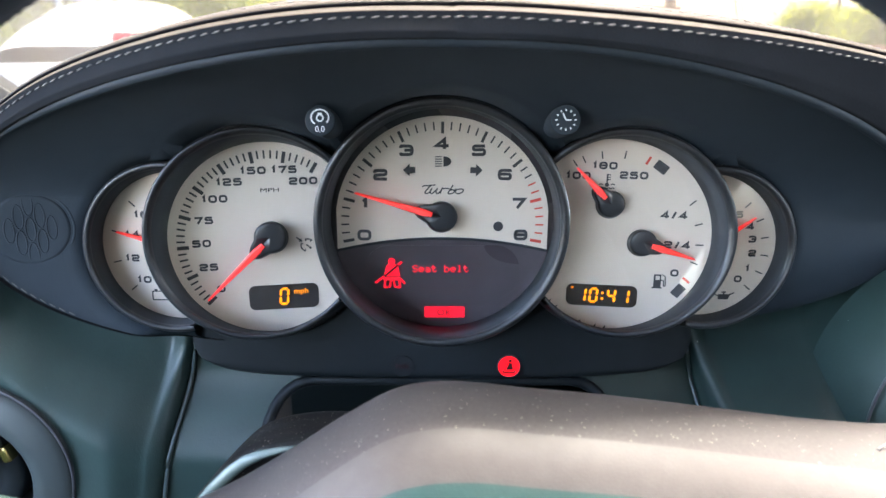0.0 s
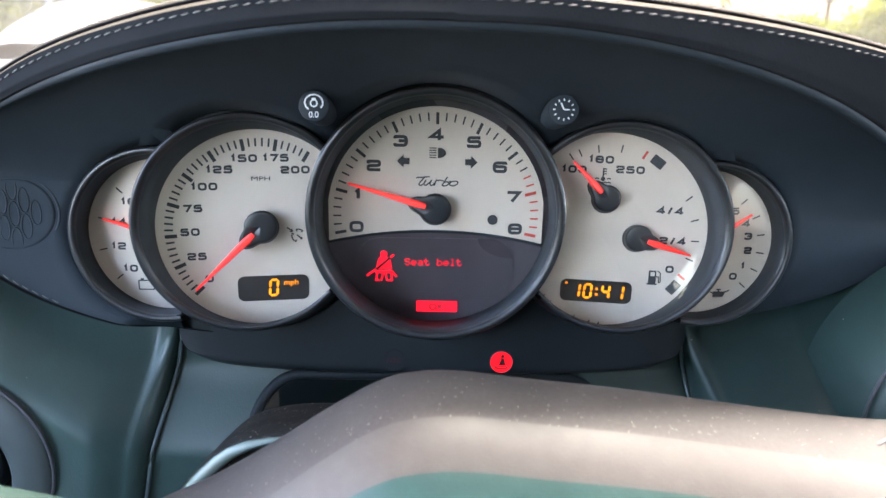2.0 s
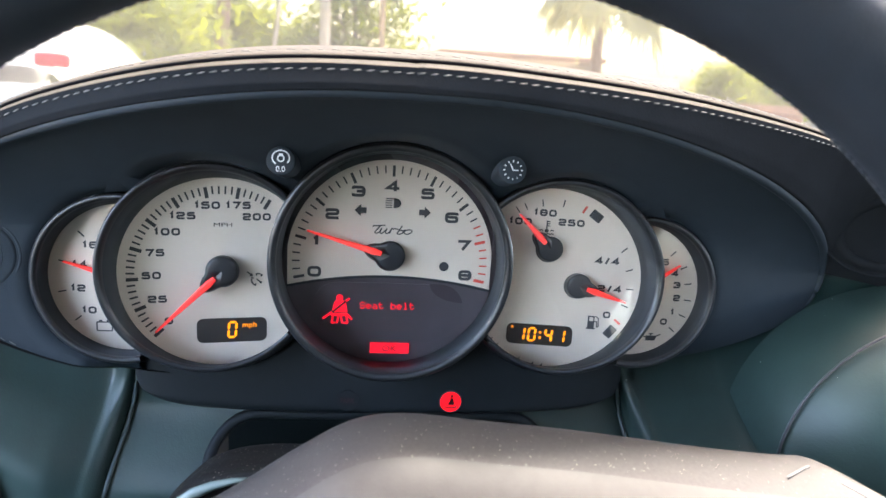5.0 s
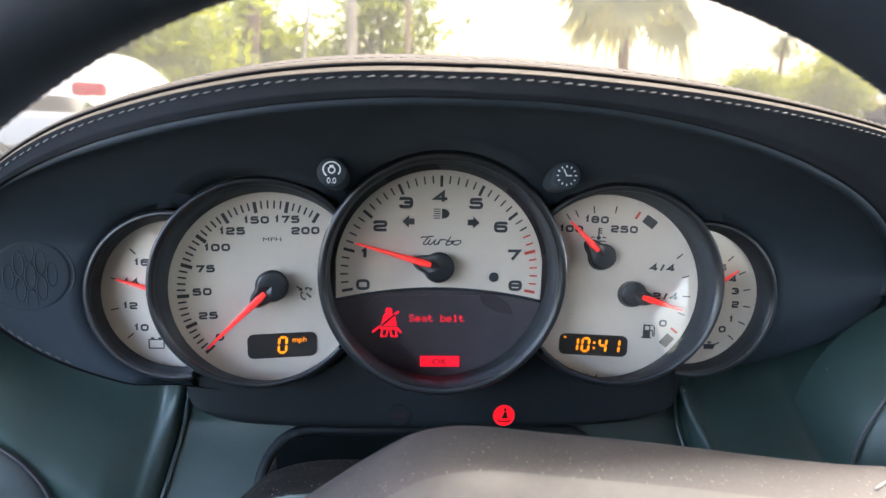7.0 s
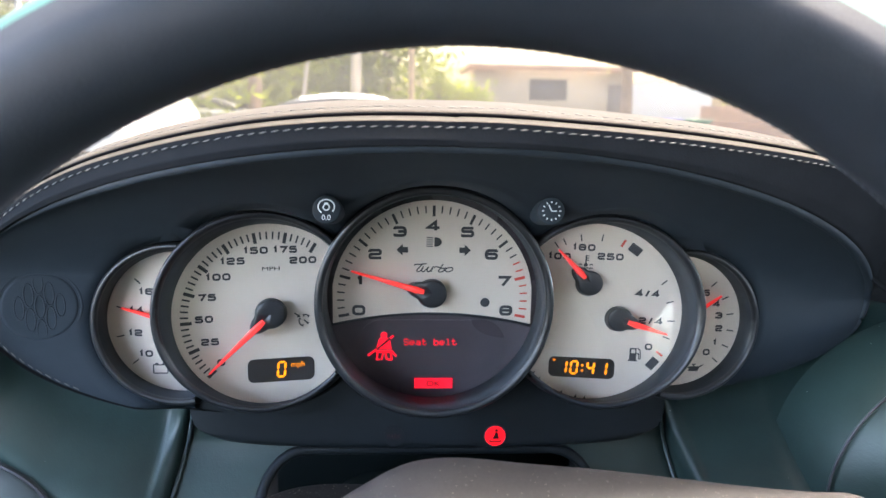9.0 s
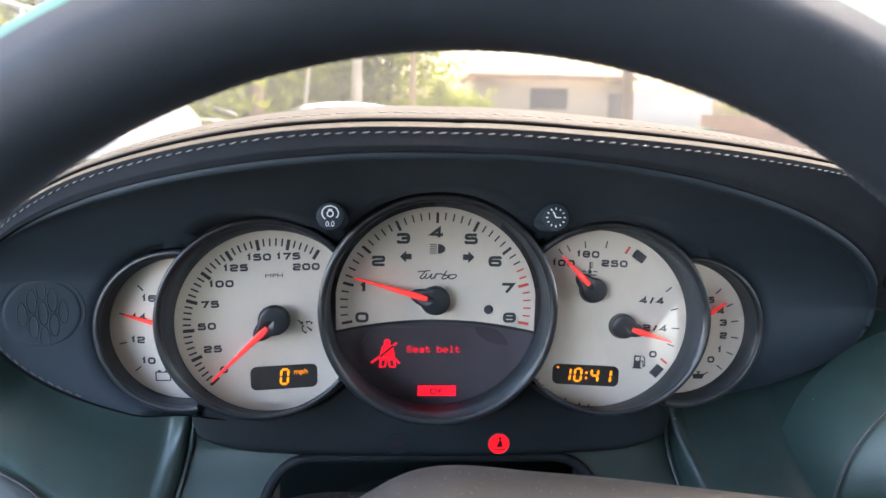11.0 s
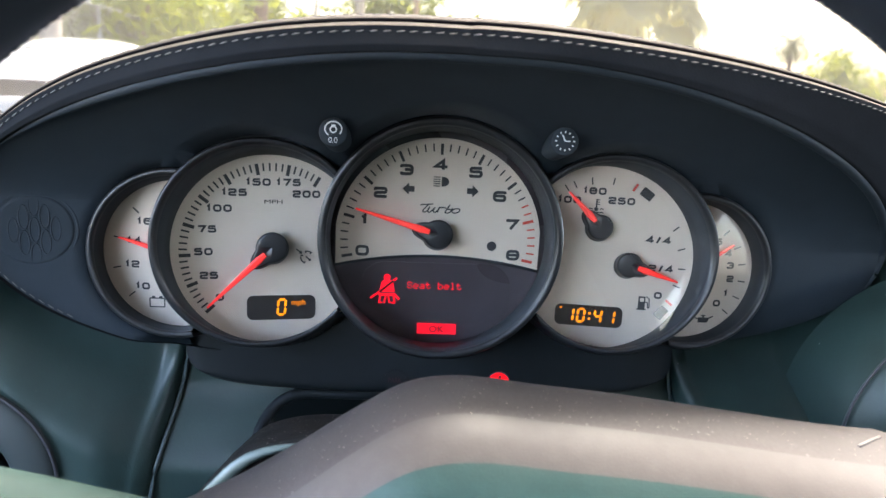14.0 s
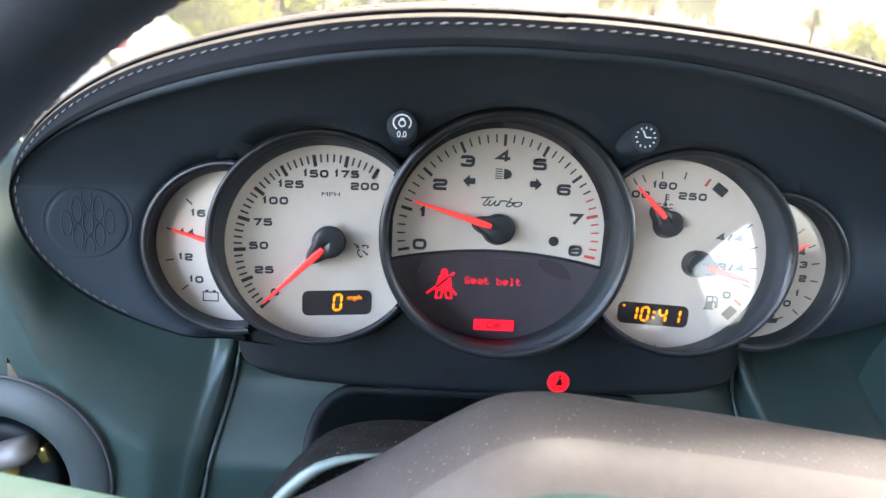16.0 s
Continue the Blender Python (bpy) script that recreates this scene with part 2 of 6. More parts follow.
def dust_spots(m, scale, size, color):
    """Scattered pale dust grains over a material."""
    nt = m.node_tree
    b = nt.nodes["Principled BSDF"]
    src = b.inputs["Base Color"].links[0].from_socket
    tc = nt.nodes.new("ShaderNodeTexCoord")
    vo, no = nt.nodes.new("ShaderNodeTexVoronoi"), nt.nodes.new("ShaderNodeTexNoise")
    vo.inputs["Scale"].default_value, no.inputs["Scale"].default_value = scale, scale * 0.13
    mul, rng, mix = nt.nodes.new("ShaderNodeMath"), nt.nodes.new("ShaderNodeMapRange"), nt.nodes.new("ShaderNodeMix")
    mul.operation, mix.data_type = 'MULTIPLY', 'RGBA'
    rng.inputs["From Min"].default_value, rng.inputs["From Max"].default_value = size * 0.6, size * 0.42
    sep = nt.nodes.new("ShaderNodeSeparateColor")
    mix.inputs["B"].default_value = (*color, 1)
    for n in (vo, no):
        nt.links.new(tc.outputs["Object"], n.inputs["Vector"])
    add = nt.nodes.new("ShaderNodeMath")
    add.operation = 'ADD'
    nt.links.new(vo.outputs["Color"], sep.inputs[0])
    nt.links.new(sep.outputs[0], mul.inputs[0])
    mul.inputs[1].default_value = 0.55
    nt.links.new(vo.outputs["Distance"], add.inputs[0])
    nt.links.new(mul.outputs[0], add.inputs[1])
    nt.links.new(add.outputs[0], rng.inputs["Value"])
    nt.links.new(rng.outputs[0], mix.inputs["Factor"])
    nt.links.new(src, mix.inputs["A"])
    nt.links.new(mix.outputs["Result"], b.inputs["Base Color"])


dust_spots(HUBBACK, 430, 0.42, (0.075, 0.070, 0.068))
dust_spots(HUBBACK, 620, 0.22, (0.26, 0.23, 0.20))
dust_spots(DUSTY, 800, 0.55, (0.20, 0.17, 0.14))
dust_spots(LEATHER, 150, 0.11, (0.25, 0.26, 0.25))


# ---- building helpers ----
def link_mesh(name, bm, material, smooth=True):
    me = bpy.data.meshes.new(name)
    bm.to_mesh(me)
    bm.free()
    me.materials.append(material)
    if smooth:
        me.shade_smooth()
    return new(name, me)


def part(name, bm, material, parent=None, label="", smooth=True, m=None):
    """One mesh object, under parent where one is given; m: its pose in the parent."""
    ob = link_mesh(name, bm, material, smooth)
    if parent:
        ob.parent = parent
    if m is not None:
        ob.matrix_local = m
    if label:
        ob["label"] = label
    return ob


def thing(name, m, label, category, group="", kind=""):
    ob = new(name)
    ob.empty_display_size = 0.01
    ob.matrix_world = m
    return tagged(ob, label, category, group, kind)


def single(name, bm, material, label, category, group="", kind="", smooth=True):
    return tagged(link_mesh(name, bm, material, smooth), label, category, group, kind)


def box(sx, sy, sz, bevel=0.0, at=(0, 0, 0), bm=None, m=None):
    """A box of that size round `at`, edges rounded by bevel, added to bm."""
    b = bmesh.new()
    bmesh.ops.create_cube(b, size=1.0)
    bmesh.ops.scale(b, vec=(sx, sy, sz), verts=b.verts)
    if bevel:
        bmesh.ops.bevel(b, geom=b.edges[:], offset=bevel, segments=2, profile=0.5, affect='EDGES')
    b.transform(Matrix.Translation(at) if m is None else m)
    if bm is None:
        return b
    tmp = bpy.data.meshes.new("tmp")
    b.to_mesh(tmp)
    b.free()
    bm.from_mesh(tmp)
    bpy.data.meshes.remove(tmp)
    return bm


def surf(fn, nu, nv, close_u=False, keep=None, flip=False):
    """A grid of fn(i/nu, j/nv) -> (x, y, z)."""
    bm = bmesh.new()
    cols = nu if close_u else nu + 1
    vs = [[bm.verts.new(fn(i / nu, j / nv)) for j in range(nv + 1)] for i in range(cols)]
    for i in range(nu):
        for j in range(nv):
            q = [vs[i][j], vs[(i + 1) % cols][j], vs[(i + 1) % cols][j + 1], vs[i][j + 1]]
            if keep is None or keep(sum((v.co for v in q), Vector()) / 4):
                bm.faces.new(q if not flip else q[::-1])
    bmesh.ops.remove_doubles(bm, verts=bm.verts, dist=1e-7)
    loose = [v for v in bm.verts if not v.link_faces]
    bmesh.ops.delete(bm, geom=loose, context='VERTS')
    return bm


def lathe(profile, seg=96, keep=None, m=None):
    """Rings of (radius, height, shift in y), one after another, about z."""
    n = len(profile) - 1

    def fn(u, v):
        r, z, dy = profile[round(v * n)]
        a = u * 2 * math.pi
        return (r * math.cos(a), r * math.sin(a) + dy, z)
    return surf(fn, seg, n, True, keep)


def plate(outline, depth, z=0.0):
    """A flat outline in x, y with a thickness below z."""
    bm = bmesh.new()
    top = [bm.verts.new((x, y, z)) for x, y in outline]
    low = [bm.verts.new((x, y, z - depth)) for x, y in outline]
    bm.faces.new(top)
    bm.faces.new(low[::-1])
    for i in range(len(top)):
        k = (i + 1) % len(top)
        bm.faces.new((top[k], top[i], low[i], low[k]))
    bmesh.ops.recalc_face_normals(bm, faces=bm.faces)
    return bm


def bar(x0, y0, x1, y1, w, depth=0.0003, z=0.0003):
    dx, dy = x1 - x0, y1 - y0
    d = math.hypot(dx, dy)
    nx, ny = -dy / d * w / 2, dx / d * w / 2
    return plate([(x0 + nx, y0 + ny), (x0 - nx, y0 - ny), (x1 - nx, y1 - ny), (x1 + nx, y1 + ny)], depth, z)


def join(*bms):
    out = bmesh.new()
    for b in bms:
        tmp = bpy.data.meshes.new("tmp")
        b.to_mesh(tmp)
        b.free()
        out.from_mesh(tmp)
        bpy.data.meshes.remove(tmp)
    return out


def round_rect(w, h, r, n=6, cx=0.0, cy=0.0):
    pts = []
    for k, (sx, sy) in enumerate(((1, 1), (-1, 1), (-1, -1), (1, -1))):
        for i in range(n + 1):
            a = (k + i / n) * math.pi / 2
            pts.append((cx + sx * (w / 2 - r) + r * math.cos(a), cy + sy * (h / 2 - r) + r * math.sin(a)))
    return pts


def disc(r, n=32, cx=0.0, cy=0.0):
    return [(cx + r * math.cos(2 * math.pi * i / n), cy + r * math.sin(2 * math.pi * i / n)) for i in range(n)]


def writing(body, height, material, parent, x, y, z=0.0004, wide=1.25, bold=0.028, shear=0.0, name="numeral", turn=0.0):
    """Printed characters, cap height in metres, centred on x, y in the parent's plane."""
    cu = bpy.data.curves.new(name, 'FONT')
    cu.body, cu.align_x, cu.align_y = body, 'CENTER', 'CENTER'
    cu.offset, cu.shear, cu.resolution_u, cu.extrude = bold, shear, 3, 0.01
    tmp = bpy.data.objects.new("tmp", cu)
    scene.collection.objects.link(tmp)
    me = bpy.data.meshes.new_from_object(tmp.evaluated_get(bpy.context.evaluated_depsgraph_get()))
    bpy.data.objects.remove(tmp)
    bpy.data.curves.remove(cu)
    xs = [v.co.x for v in me.vertices]
    ys = [v.co.y for v in me.vertices]
    mid = Vector(((min(xs) + max(xs)) / 2, (min(ys) + max(ys)) / 2, 0))
    s = height / 0.73
    me.transform(Matrix.Diagonal((s * wide, s, s, 1)) @ Matrix.Translation(-mid))
    me.name = name
    me.materials.append(material)
    ob = new(name, me)
    ob.parent = parent
    ob.matrix_local = pose(x, y, z, 0, 0, turn)
    return ob


def ribbon(pts, w, z, closed=False, round_=0.0):
    """A flat stroke of width w along points, corners rounded."""
    P = [Vector(p) for p in pts]
    if round_:
        Q = []
        n = len(P)
        for i, p in enumerate(P):
            if not closed and i in (0, n - 1):
                Q.append(p)
                continue
            a, b = P[i - 1] - p, P[(i + 1) % n] - p
            r = min(round_, a.length * 0.48, b.length * 0.48)
            p0, p1 = p + a.normalized() * r, p + b.normalized() * r
            Q += [(p0 * (1 - t) + p * t) * (1 - t) + (p * (1 - t) + p1 * t) * t for t in (0.0, 0.25, 0.5, 0.75, 1.0)]
        P = Q
    bm = bmesh.new()
    n = len(P)
    L, R = [], []
    for i, p in enumerate(P):
        a = (p - P[i - 1]).normalized() if closed or i else (P[1] - p).normalized()
        b = (P[(i + 1) % n] - p).normalized() if closed or i < n - 1 else a
        m = Vector((-(a + b).y, (a + b).x)).normalized()
        k = w / 2 / max(0.4, m.dot(Vector((-a.y, a.x))))
        L.append(bm.verts.new((p.x + m.x * k, p.y + m.y * k, z)))
        R.append(bm.verts.new((p.x - m.x * k, p.y - m.y * k, z)))
    for i in range(n if closed else n - 1):
        j = (i + 1) % n
        bm.faces.new((L[i], R[i], R[j], L[j]))
    bmesh.ops.recalc_face_normals(bm, faces=bm.faces)
    return bm


# wide square-cut figures: strokes in a unit box, o: closed
FIGURES = {
    "0": ["o 0,0 1,0 1,1 0,1"], "1": ["0.18,0.72 0.62,1 0.62,0"], "2": ["0,0.74 0,1 1,1 1,0.52 0,0.46 0,0 1.08,0"], "3": ["0,0.76 0,1 1,1 1,0 0,0 0,0.24", "0.32,0.52 0.88,0.52"],
    "4": ["0.74,-0.1 0.74,1 0,0.26 1.12,0.26"], "5": ["1.04,1 0.04,1 0,0.55 1,0.58 1,0 0,0 0,0.22"], "6": ["1,0.80 1,1 0,1 0,0 1,0 1,0.56 0.12,0.56"], "7": ["-0.06,1 1,1 0.36,-0.1"],
    "8": ["o 0,0 1,0 1,1 0,1", "0.12,0.52 0.88,0.52"], "/": ["0.1,-0.1 0.9,1.1"]}


def figures(text, parent, x, y, w, h, material=None, z=0.0004):
    """Printed wide figures centred on x, y, each of that width and height."""
    adv = [(0.70 if ch == "1" else 0.8 if ch == "/" else 1.0) * w * 1.22 for ch in text]
    pos = -sum(adv) / 2
    st = h * 0.25
    out = []
    for ch, a in zip(text, adv):
        ww, hh = (w * (0.62 if ch == "1" else 0.7 if ch == "/" else 1.0)) - st, h - st
        left = pos + (a - ww) / 2
        for k, stroke in enumerate(FIGURES[ch]):
            closed = stroke.startswith("o ")
            pts = [tuple(float(c) for c in q.split(",")) for q in stroke.removeprefix("o ").split()]
            out.append(ribbon([(left + px * ww, -hh / 2 + py * hh) for px, py in pts], st * (1.12 if ch not in "1/" else 1.2), z + 0.00004 * k, closed, 0.0 if ch in "147/" else h * 0.30))
        pos += a
    ob = part("numeral", join(*out), material or INK, parent, "", False)
    ob.matrix_local = pose(x, y, 0)
    return ob


def sweep(points, r, seg=10, closed=False):
    """A round tube along points; r: a number or one per point."""
    n = len(points)
    pts = [Vector(p) for p in points]
    bm = bmesh.new()
    rings = []
    up = Vector((0, 0, 1))
    for i, p in enumerate(pts):
        t = (pts[(i + 1) % n] - pts[i - 1]) if closed or 0 < i < n - 1 else (pts[min(i + 1, n - 1)] - pts[max(i - 1, 0)])
        t.normalize()
        a = t.cross(up if abs(t.z) < 0.95 else Vector((1, 0, 0))).normalized()
        b = t.cross(a)
        rad = r[i] if hasattr(r, "__len__") else r
        rings.append([bm.verts.new(p + rad * (math.cos(2 * math.pi * k / seg) * a + math.sin(2 * math.pi * k / seg) * b)) for k in range(seg)])
    for i in range(n if closed else n - 1):
        for k in range(seg):
            bm.faces.new((rings[i][k], rings[i][(k + 1) % seg], rings[(i + 1) % n][(k + 1) % seg], rings[(i + 1) % n][k]))
    if not closed:
        bm.faces.new(rings[0][::-1])
        bm.faces.new(rings[-1])
    return bm


# ---- the instrument binnacle ----
# gauges: centre of the dial, turn, lean, centre and radius of the bezel's front
GAUGES = {
    "tach": ((0.0, 0.346, 0.92), 0, 1, (-0.0004, 0.309, 0.9268), 0.0549),
    "speed": ((-0.08, 0.332, 0.915), 10, 2, (-0.0800, 0.3105, 0.9222), 0.0472),
    "fuel": ((0.085, 0.337, 0.917), -8, 2, (0.0797, 0.3125, 0.9222), 0.0468),
    "volt": ((-0.12, 0.330, 0.911), 0, 2, (-0.1185, 0.312, 0.9159), 0.0382),
    "oil": ((0.121, 0.336, 0.911), 0, 2, (0.1212, 0.320, 0.9140), 0.0378),
}


def sgnpow(v, e):
    return math.copysign(abs(v) ** e, v)


def bisect(row, value):
    """How many of a rising row lie at or below value."""
    lo, hi = 0, len(row)
    while lo < hi:
        mid = (lo + hi) // 2
        lo, hi = (mid + 1, hi) if row[mid] <= value else (lo, mid)
    return lo


def spline(row, x):
    """A smooth curve through rising (x, z) points."""
    n = len(row)
    i = max(0, min(n - 2, bisect([p[0] for p in row], x) - 1))

    def slope(k):
        a, b = row[max(0, k - 1)], row[min(n - 1, k + 1)]
        return (b[1] - a[1]) / (b[0] - a[0])
    (x0, z0), (x1, z1) = row[i], row[i + 1]
    h = x1 - x0
    t = max(0.0, min(1.0, (x - x0) / h))
    return (2 * t ** 3 - 3 * t * t + 1) * z0 + (t ** 3 - 2 * t * t + t) * h * slope(i) + (3 * t * t - 2 * t ** 3) * z1 + (t ** 3 - t * t) * h * slope(i + 1)


def smooth(a, b, x):
    t = max(0.0, min(1.0, (x - a) / (b - a)))
    return t * t * (3 - 2 * t)


def arch(q, n):
    """Height of an arch of span one at q from its middle; round at the top."""
    k = (math.sqrt(q * q + 0.0144) - 0.12) / (math.sqrt(1.0144) - 0.12)
    return max(0.0, 1 - k ** n) ** (1 / n)


def ridge(phi):
    """The rim of the binnacle's oval bowl."""
    c, s = math.cos(phi), math.sin(phi)
    n = 1.75 if s > 0 else (2.2 if c < 0 else 2.45)
    q = abs(c) ** (2 / n)
    x = 0.003 + math.copysign((0.219 if c > 0 else 0.203) * q, c)
    mid = 0.940 - 0.016 * smooth(-0.02, 0.03, x)
    if s > 0:
        z = mid + (1.003 - mid) * arch(q, 1.61 if c > 0 else 1.65)
    else:
        z = mid - (mid - 0.866 + 0.012 * smooth(0.02, 0.12, -x)) * abs(s) ** (2 / n)
    k = max(0.0, (z - mid) / (1.003 - mid))
    y = 0.335 - 0.091 * k ** 1.3 - 0.036 * max(0.0, min(1.0, -x / 0.2)) ** 1.5 * (1 - k) + (0.010 * smooth(-0.142, -0.119, x) * smooth(0.0, 0.5, -s) if x < 0 else 0.0)
    return Vector((x, y, z))


BOWL_MID = Vector((0.003, 0, 0.926))


def bowl_depth(phi, v):
    p = ridge(phi)
    span = 0.30 + 0.25 * smooth(0.0, 1.0, math.sin(phi))
    return p.y + (0.325 - p.y) * min(1.0, v / span) ** 0.8


def bowl(u, v):
    phi = u * 2 * math.pi
    p = ridge(phi)
    q = BOWL_MID + (p - BOWL_MID) * (1 - v)
    q.y = bowl_depth(phi, v)
    return q


RIDGE = [ridge(i * math.pi / 360) for i in range(721)]
RIDGE_ANGLE = [math.atan2(p.z - BOWL_MID.z, p.x - BOWL_MID.x) % (2 * math.pi) for p in RIDGE[:-1]] + [2 * math.pi + math.atan2(RIDGE[0].z - BOWL_MID.z, RIDGE[0].x - BOWL_MID.x)]
RIDGE_ANGLE = [q - 2 * math.pi if i < 90 and q > 3 else q for i, q in enumerate(RIDGE_ANGLE)]


def bowl_v(x, z):
    """Angle and share of the way inward at which x, z lies on the bowl."""
    a = math.atan2(z - BOWL_MID.z, x - BOWL_MID.x) % (2 * math.pi)
    if a > RIDGE_ANGLE[-1]:
        a -= 2 * math.pi
    i = max(0, min(719, bisect(RIDGE_ANGLE, a) - 1))
    f = (a - RIDGE_ANGLE[i]) / max(1e-9, RIDGE_ANGLE[i + 1] - RIDGE_ANGLE[i])
    p = RIDGE[i].lerp(RIDGE[i + 1], f)
    r = math.hypot(p.x - BOWL_MID.x, p.z - BOWL_MID.z)
    return (i + f) * math.pi / 360, 1 - math.hypot(x - BOWL_MID.x, z - BOWL_MID.z) / r


def bowl_y(x, z):
    """Depth of the bowl's surface at x, z."""
    phi, v = bowl_v(x, z)
    return bowl_depth(phi, max(0.0, v))


# radius of each dial at the foot of its tube, and where its centre lies in the gauge's own plane
BASE = {"tach": 0.0535, "speed": 0.0450, "fuel": 0.0458, "volt": 0.0347, "oil": 0.0342}
SHIFT = {"tach": (0.0, 0.0), "speed": (0.0, 0.0), "fuel": (-0.0058, -0.0018), "volt": (-0.0018, 0.0010), "oil": (0.0018, 0.0003)}


def outside_bezels(q, grow=-0.0005):
    """Clear of the gauges' tubes, at their front and at the dial."""
    return all((q.x - c[0]) ** 2 + (q.z - c[2]) ** 2 > (r + grow) ** 2 and (q.x - d[0]) ** 2 + (q.z - d[2]) ** 2 > (BASE[k] + grow - 0.0006) ** 2 for k, (d, _, _, c, r) in GAUGES.items())


def tube_gap(w, skip=""):
    """Least distance of a point from the gauges' sloping tubes at its depth, with the nearest tube's centre."""
    best = (9.0, None)
    for k, (d, _, _, c, r) in GAUGES.items():
        if k != skip:
            f = max(0.0, min(1.0, (w.y - c[1]) / (d[1] - c[1])))
            cx, cz, rr = c[0] + (d[0] - c[0]) * f, c[2] + (d[2] - c[2]) * f, r + 0.0008 + max(0.0, BASE[k] + 0.0008 - r) * f
            best = min(best, (math.hypot(w.x - cx, w.z - cz) - rr, (cx, cz, rr)))
    return best


def below(q):
    """Where the lamp strip takes the bowl's place."""
    return abs(q.x) < 0.1175 and q.z < 0.889


binnacle = thing("instrument_binnacle", Matrix(), "dark leather instrument hood with a soft black oval bowl round five gauges", "dashboard", kind="structure")
part("backing", plate([(0.205 * math.cos(a), 0.075 * math.sin(a)) for a in [2 * math.pi * i / 64 for i in range(64)]], 0.002, 0.0), BLACK, binnacle, "black backing behind the gauges", False, pose(0.003, 0.358, 0.92, 90, 0, 0))
GRILLE = (-0.1768, 0.9253, 0.0155)
part("bowl", surf(bowl, 480, 130, True, lambda q: outside_bezels(q, 0.0078 if bowl_v(q.x, q.z)[1] > 0.03 else 0.0040) and not below(q) and math.hypot(q.x - GRILLE[0], q.z - GRILLE[1]) > GRILLE[2] - 0.002), PANEL, binnacle, "soft matt black oval surround of the gauges")


# offsets outward and away from the driver, from the bowl's rim over the welt to the windscreen
HOOD = [(0.0, 0.0), (0.0008, -0.0020), (0.0030, -0.0022), (0.0071, 0.0005), (0.0090, 0.0009), (0.0094, 0.0016), (0.0099, 0.0034), (0.0106, 0.0055), (0.0108, 0.0063), (0.0120, 0.0067),
        (0.0127, 0.0080), (0.0132, 0.0105), (0.0137, 0.0135), (0.0148, 0.021), (0.0162, 0.034), (0.0150, 0.08), (0.004, 0.15), (-0.03, 0.24)]
PHI_END = radians(250)


def stitch_right(x):
    y = 0.2437 + 0.9 * max(0.0, min(x, 0.2) - 0.03) ** 1.55 + 0.3 * max(0.0, x - 0.2)
    z = 1.0102 - 0.018 * x * smooth(0.0, 0.05, x) - 0.45 * x * x if x < 0.25 else 0.9776 - 0.22 * (x - 0.25)
    return Vector((x, y, z))


def ridge_right(x):
    """The bowl's upper rim at x; past its end the soft lower edge of the dash."""
    if x < 0.2215:
        k = arch(max(0.0, (x - 0.003) / 0.219), 1.61)
        return Vector((x, 0.335 - 0.091 * k ** 1.3, 0.924 + 0.079 * k))
    return Vector((x, 0.335 - (x - 0.2215) * 0.35, 0.924 - (x - 0.2215) * 0.15))


def hood_point(s, j):
    """s below 0: round the driver's side by angle; above: along x to the passenger's side."""
    a, b = HOOD[j]
    if s <= 0:
        deg = 90 - s * (math.degrees(PHI_END) - 90)
        phi = radians(deg)
        p = ridge(phi)
        c, sn = math.cos(phi), math.sin(phi)
        o = Vector((c * 0.75, 0, sn if sn > 0 else sn * 0.8)).normalized()
        # the stitched face narrows to nothing round the driver's end, the welt behind it less so
        face = (1 + 0.15 * smooth(90, 115, deg)) * (1 - 0.95 * smooth(132, 180, deg))
        welt = 1 - 0.45 * smooth(155, 185, deg) - 0.40 * smooth(195, 245, deg)
        k = 1 - 0.9 * smooth(0.70, 0.98, -s)
        out = min(a, 0.0071) * face + max(0.0, a - 0.0071) * welt if a > 0 else a
        return p + o * out + Vector((0, b * (0.25 + 0.75 * k) * (0.35 + 0.65 * welt if 3 < j < 14 else 1.0), 0))
    x = 0.003 + s * 0.55
    r, t = ridge_right(x), stitch_right(x)
    if j == 0:
        return r
    if j < 3:
        return r.lerp(t, (0.08, 0.35)[j - 1]) + Vector((0, -0.002, 0))
    return t + Vector((0, b - 0.0005, a - 0.0071))


def hood_strip(j0, j1):
    def fn(u, v):
        f = j0 + v * (j1 - j0)
        i = min(int(f), len(HOOD) - 2)
        return hood_point(-1 + 2 * u, i).lerp(hood_point(-1 + 2 * u, i + 1), f - i)
    return fn


part("hood_face", surf(hood_strip(0, 4), 800, 24), FACELEATHER, binnacle, "stitched leather edge of the hood in a darker shaded tone")
part("hood_bead", surf(hood_strip(4, 8), 800, 20), HOODLEATHER, binnacle, "soft leather bead beside the groove, coloured as if sunlit")
part("hood_top", surf(hood_strip(8, len(HOOD) - 1), 600, 50), HOODLEATHER, binnacle, "hood top leather coloured pale as if sunlit")


def along(j, out, back, s0, s1, n):
    """A line that follows the hood's section j, moved a little outward and back."""
    pts = []
    for i in range(n + 1):
        s = s0 + (s1 - s0) * i / n
        p = hood_point(s, j)
        phi = radians(90) - min(s, 0) * (PHI_END - radians(90))
        o = Vector((math.cos(phi) * 0.75, 0, math.sin(phi))).normalized()
        pts.append(p + o * out + Vector((0, back, 0)))
    return pts


# Black cord laid in the groove draws its shadow.
part("groove", sweep(along(8, 0.0002, 0.0, -0.78, 0.99, 220), 0.0007, 8), GROOVE, binnacle, "black line drawn as shadow in the groove of the welt")
roll = [ridge(radians(168 - 1.0 * k)) + Vector((0, 0.0006, 0)) for k in range(196)]
part("rim_roll", sweep(roll, [0.0001 + 0.0021 * smooth(0, 40, k) * smooth(195, 165, k) for k in range(196)], 12), PANEL, binnacle, "soft rolled edge of the bowl")


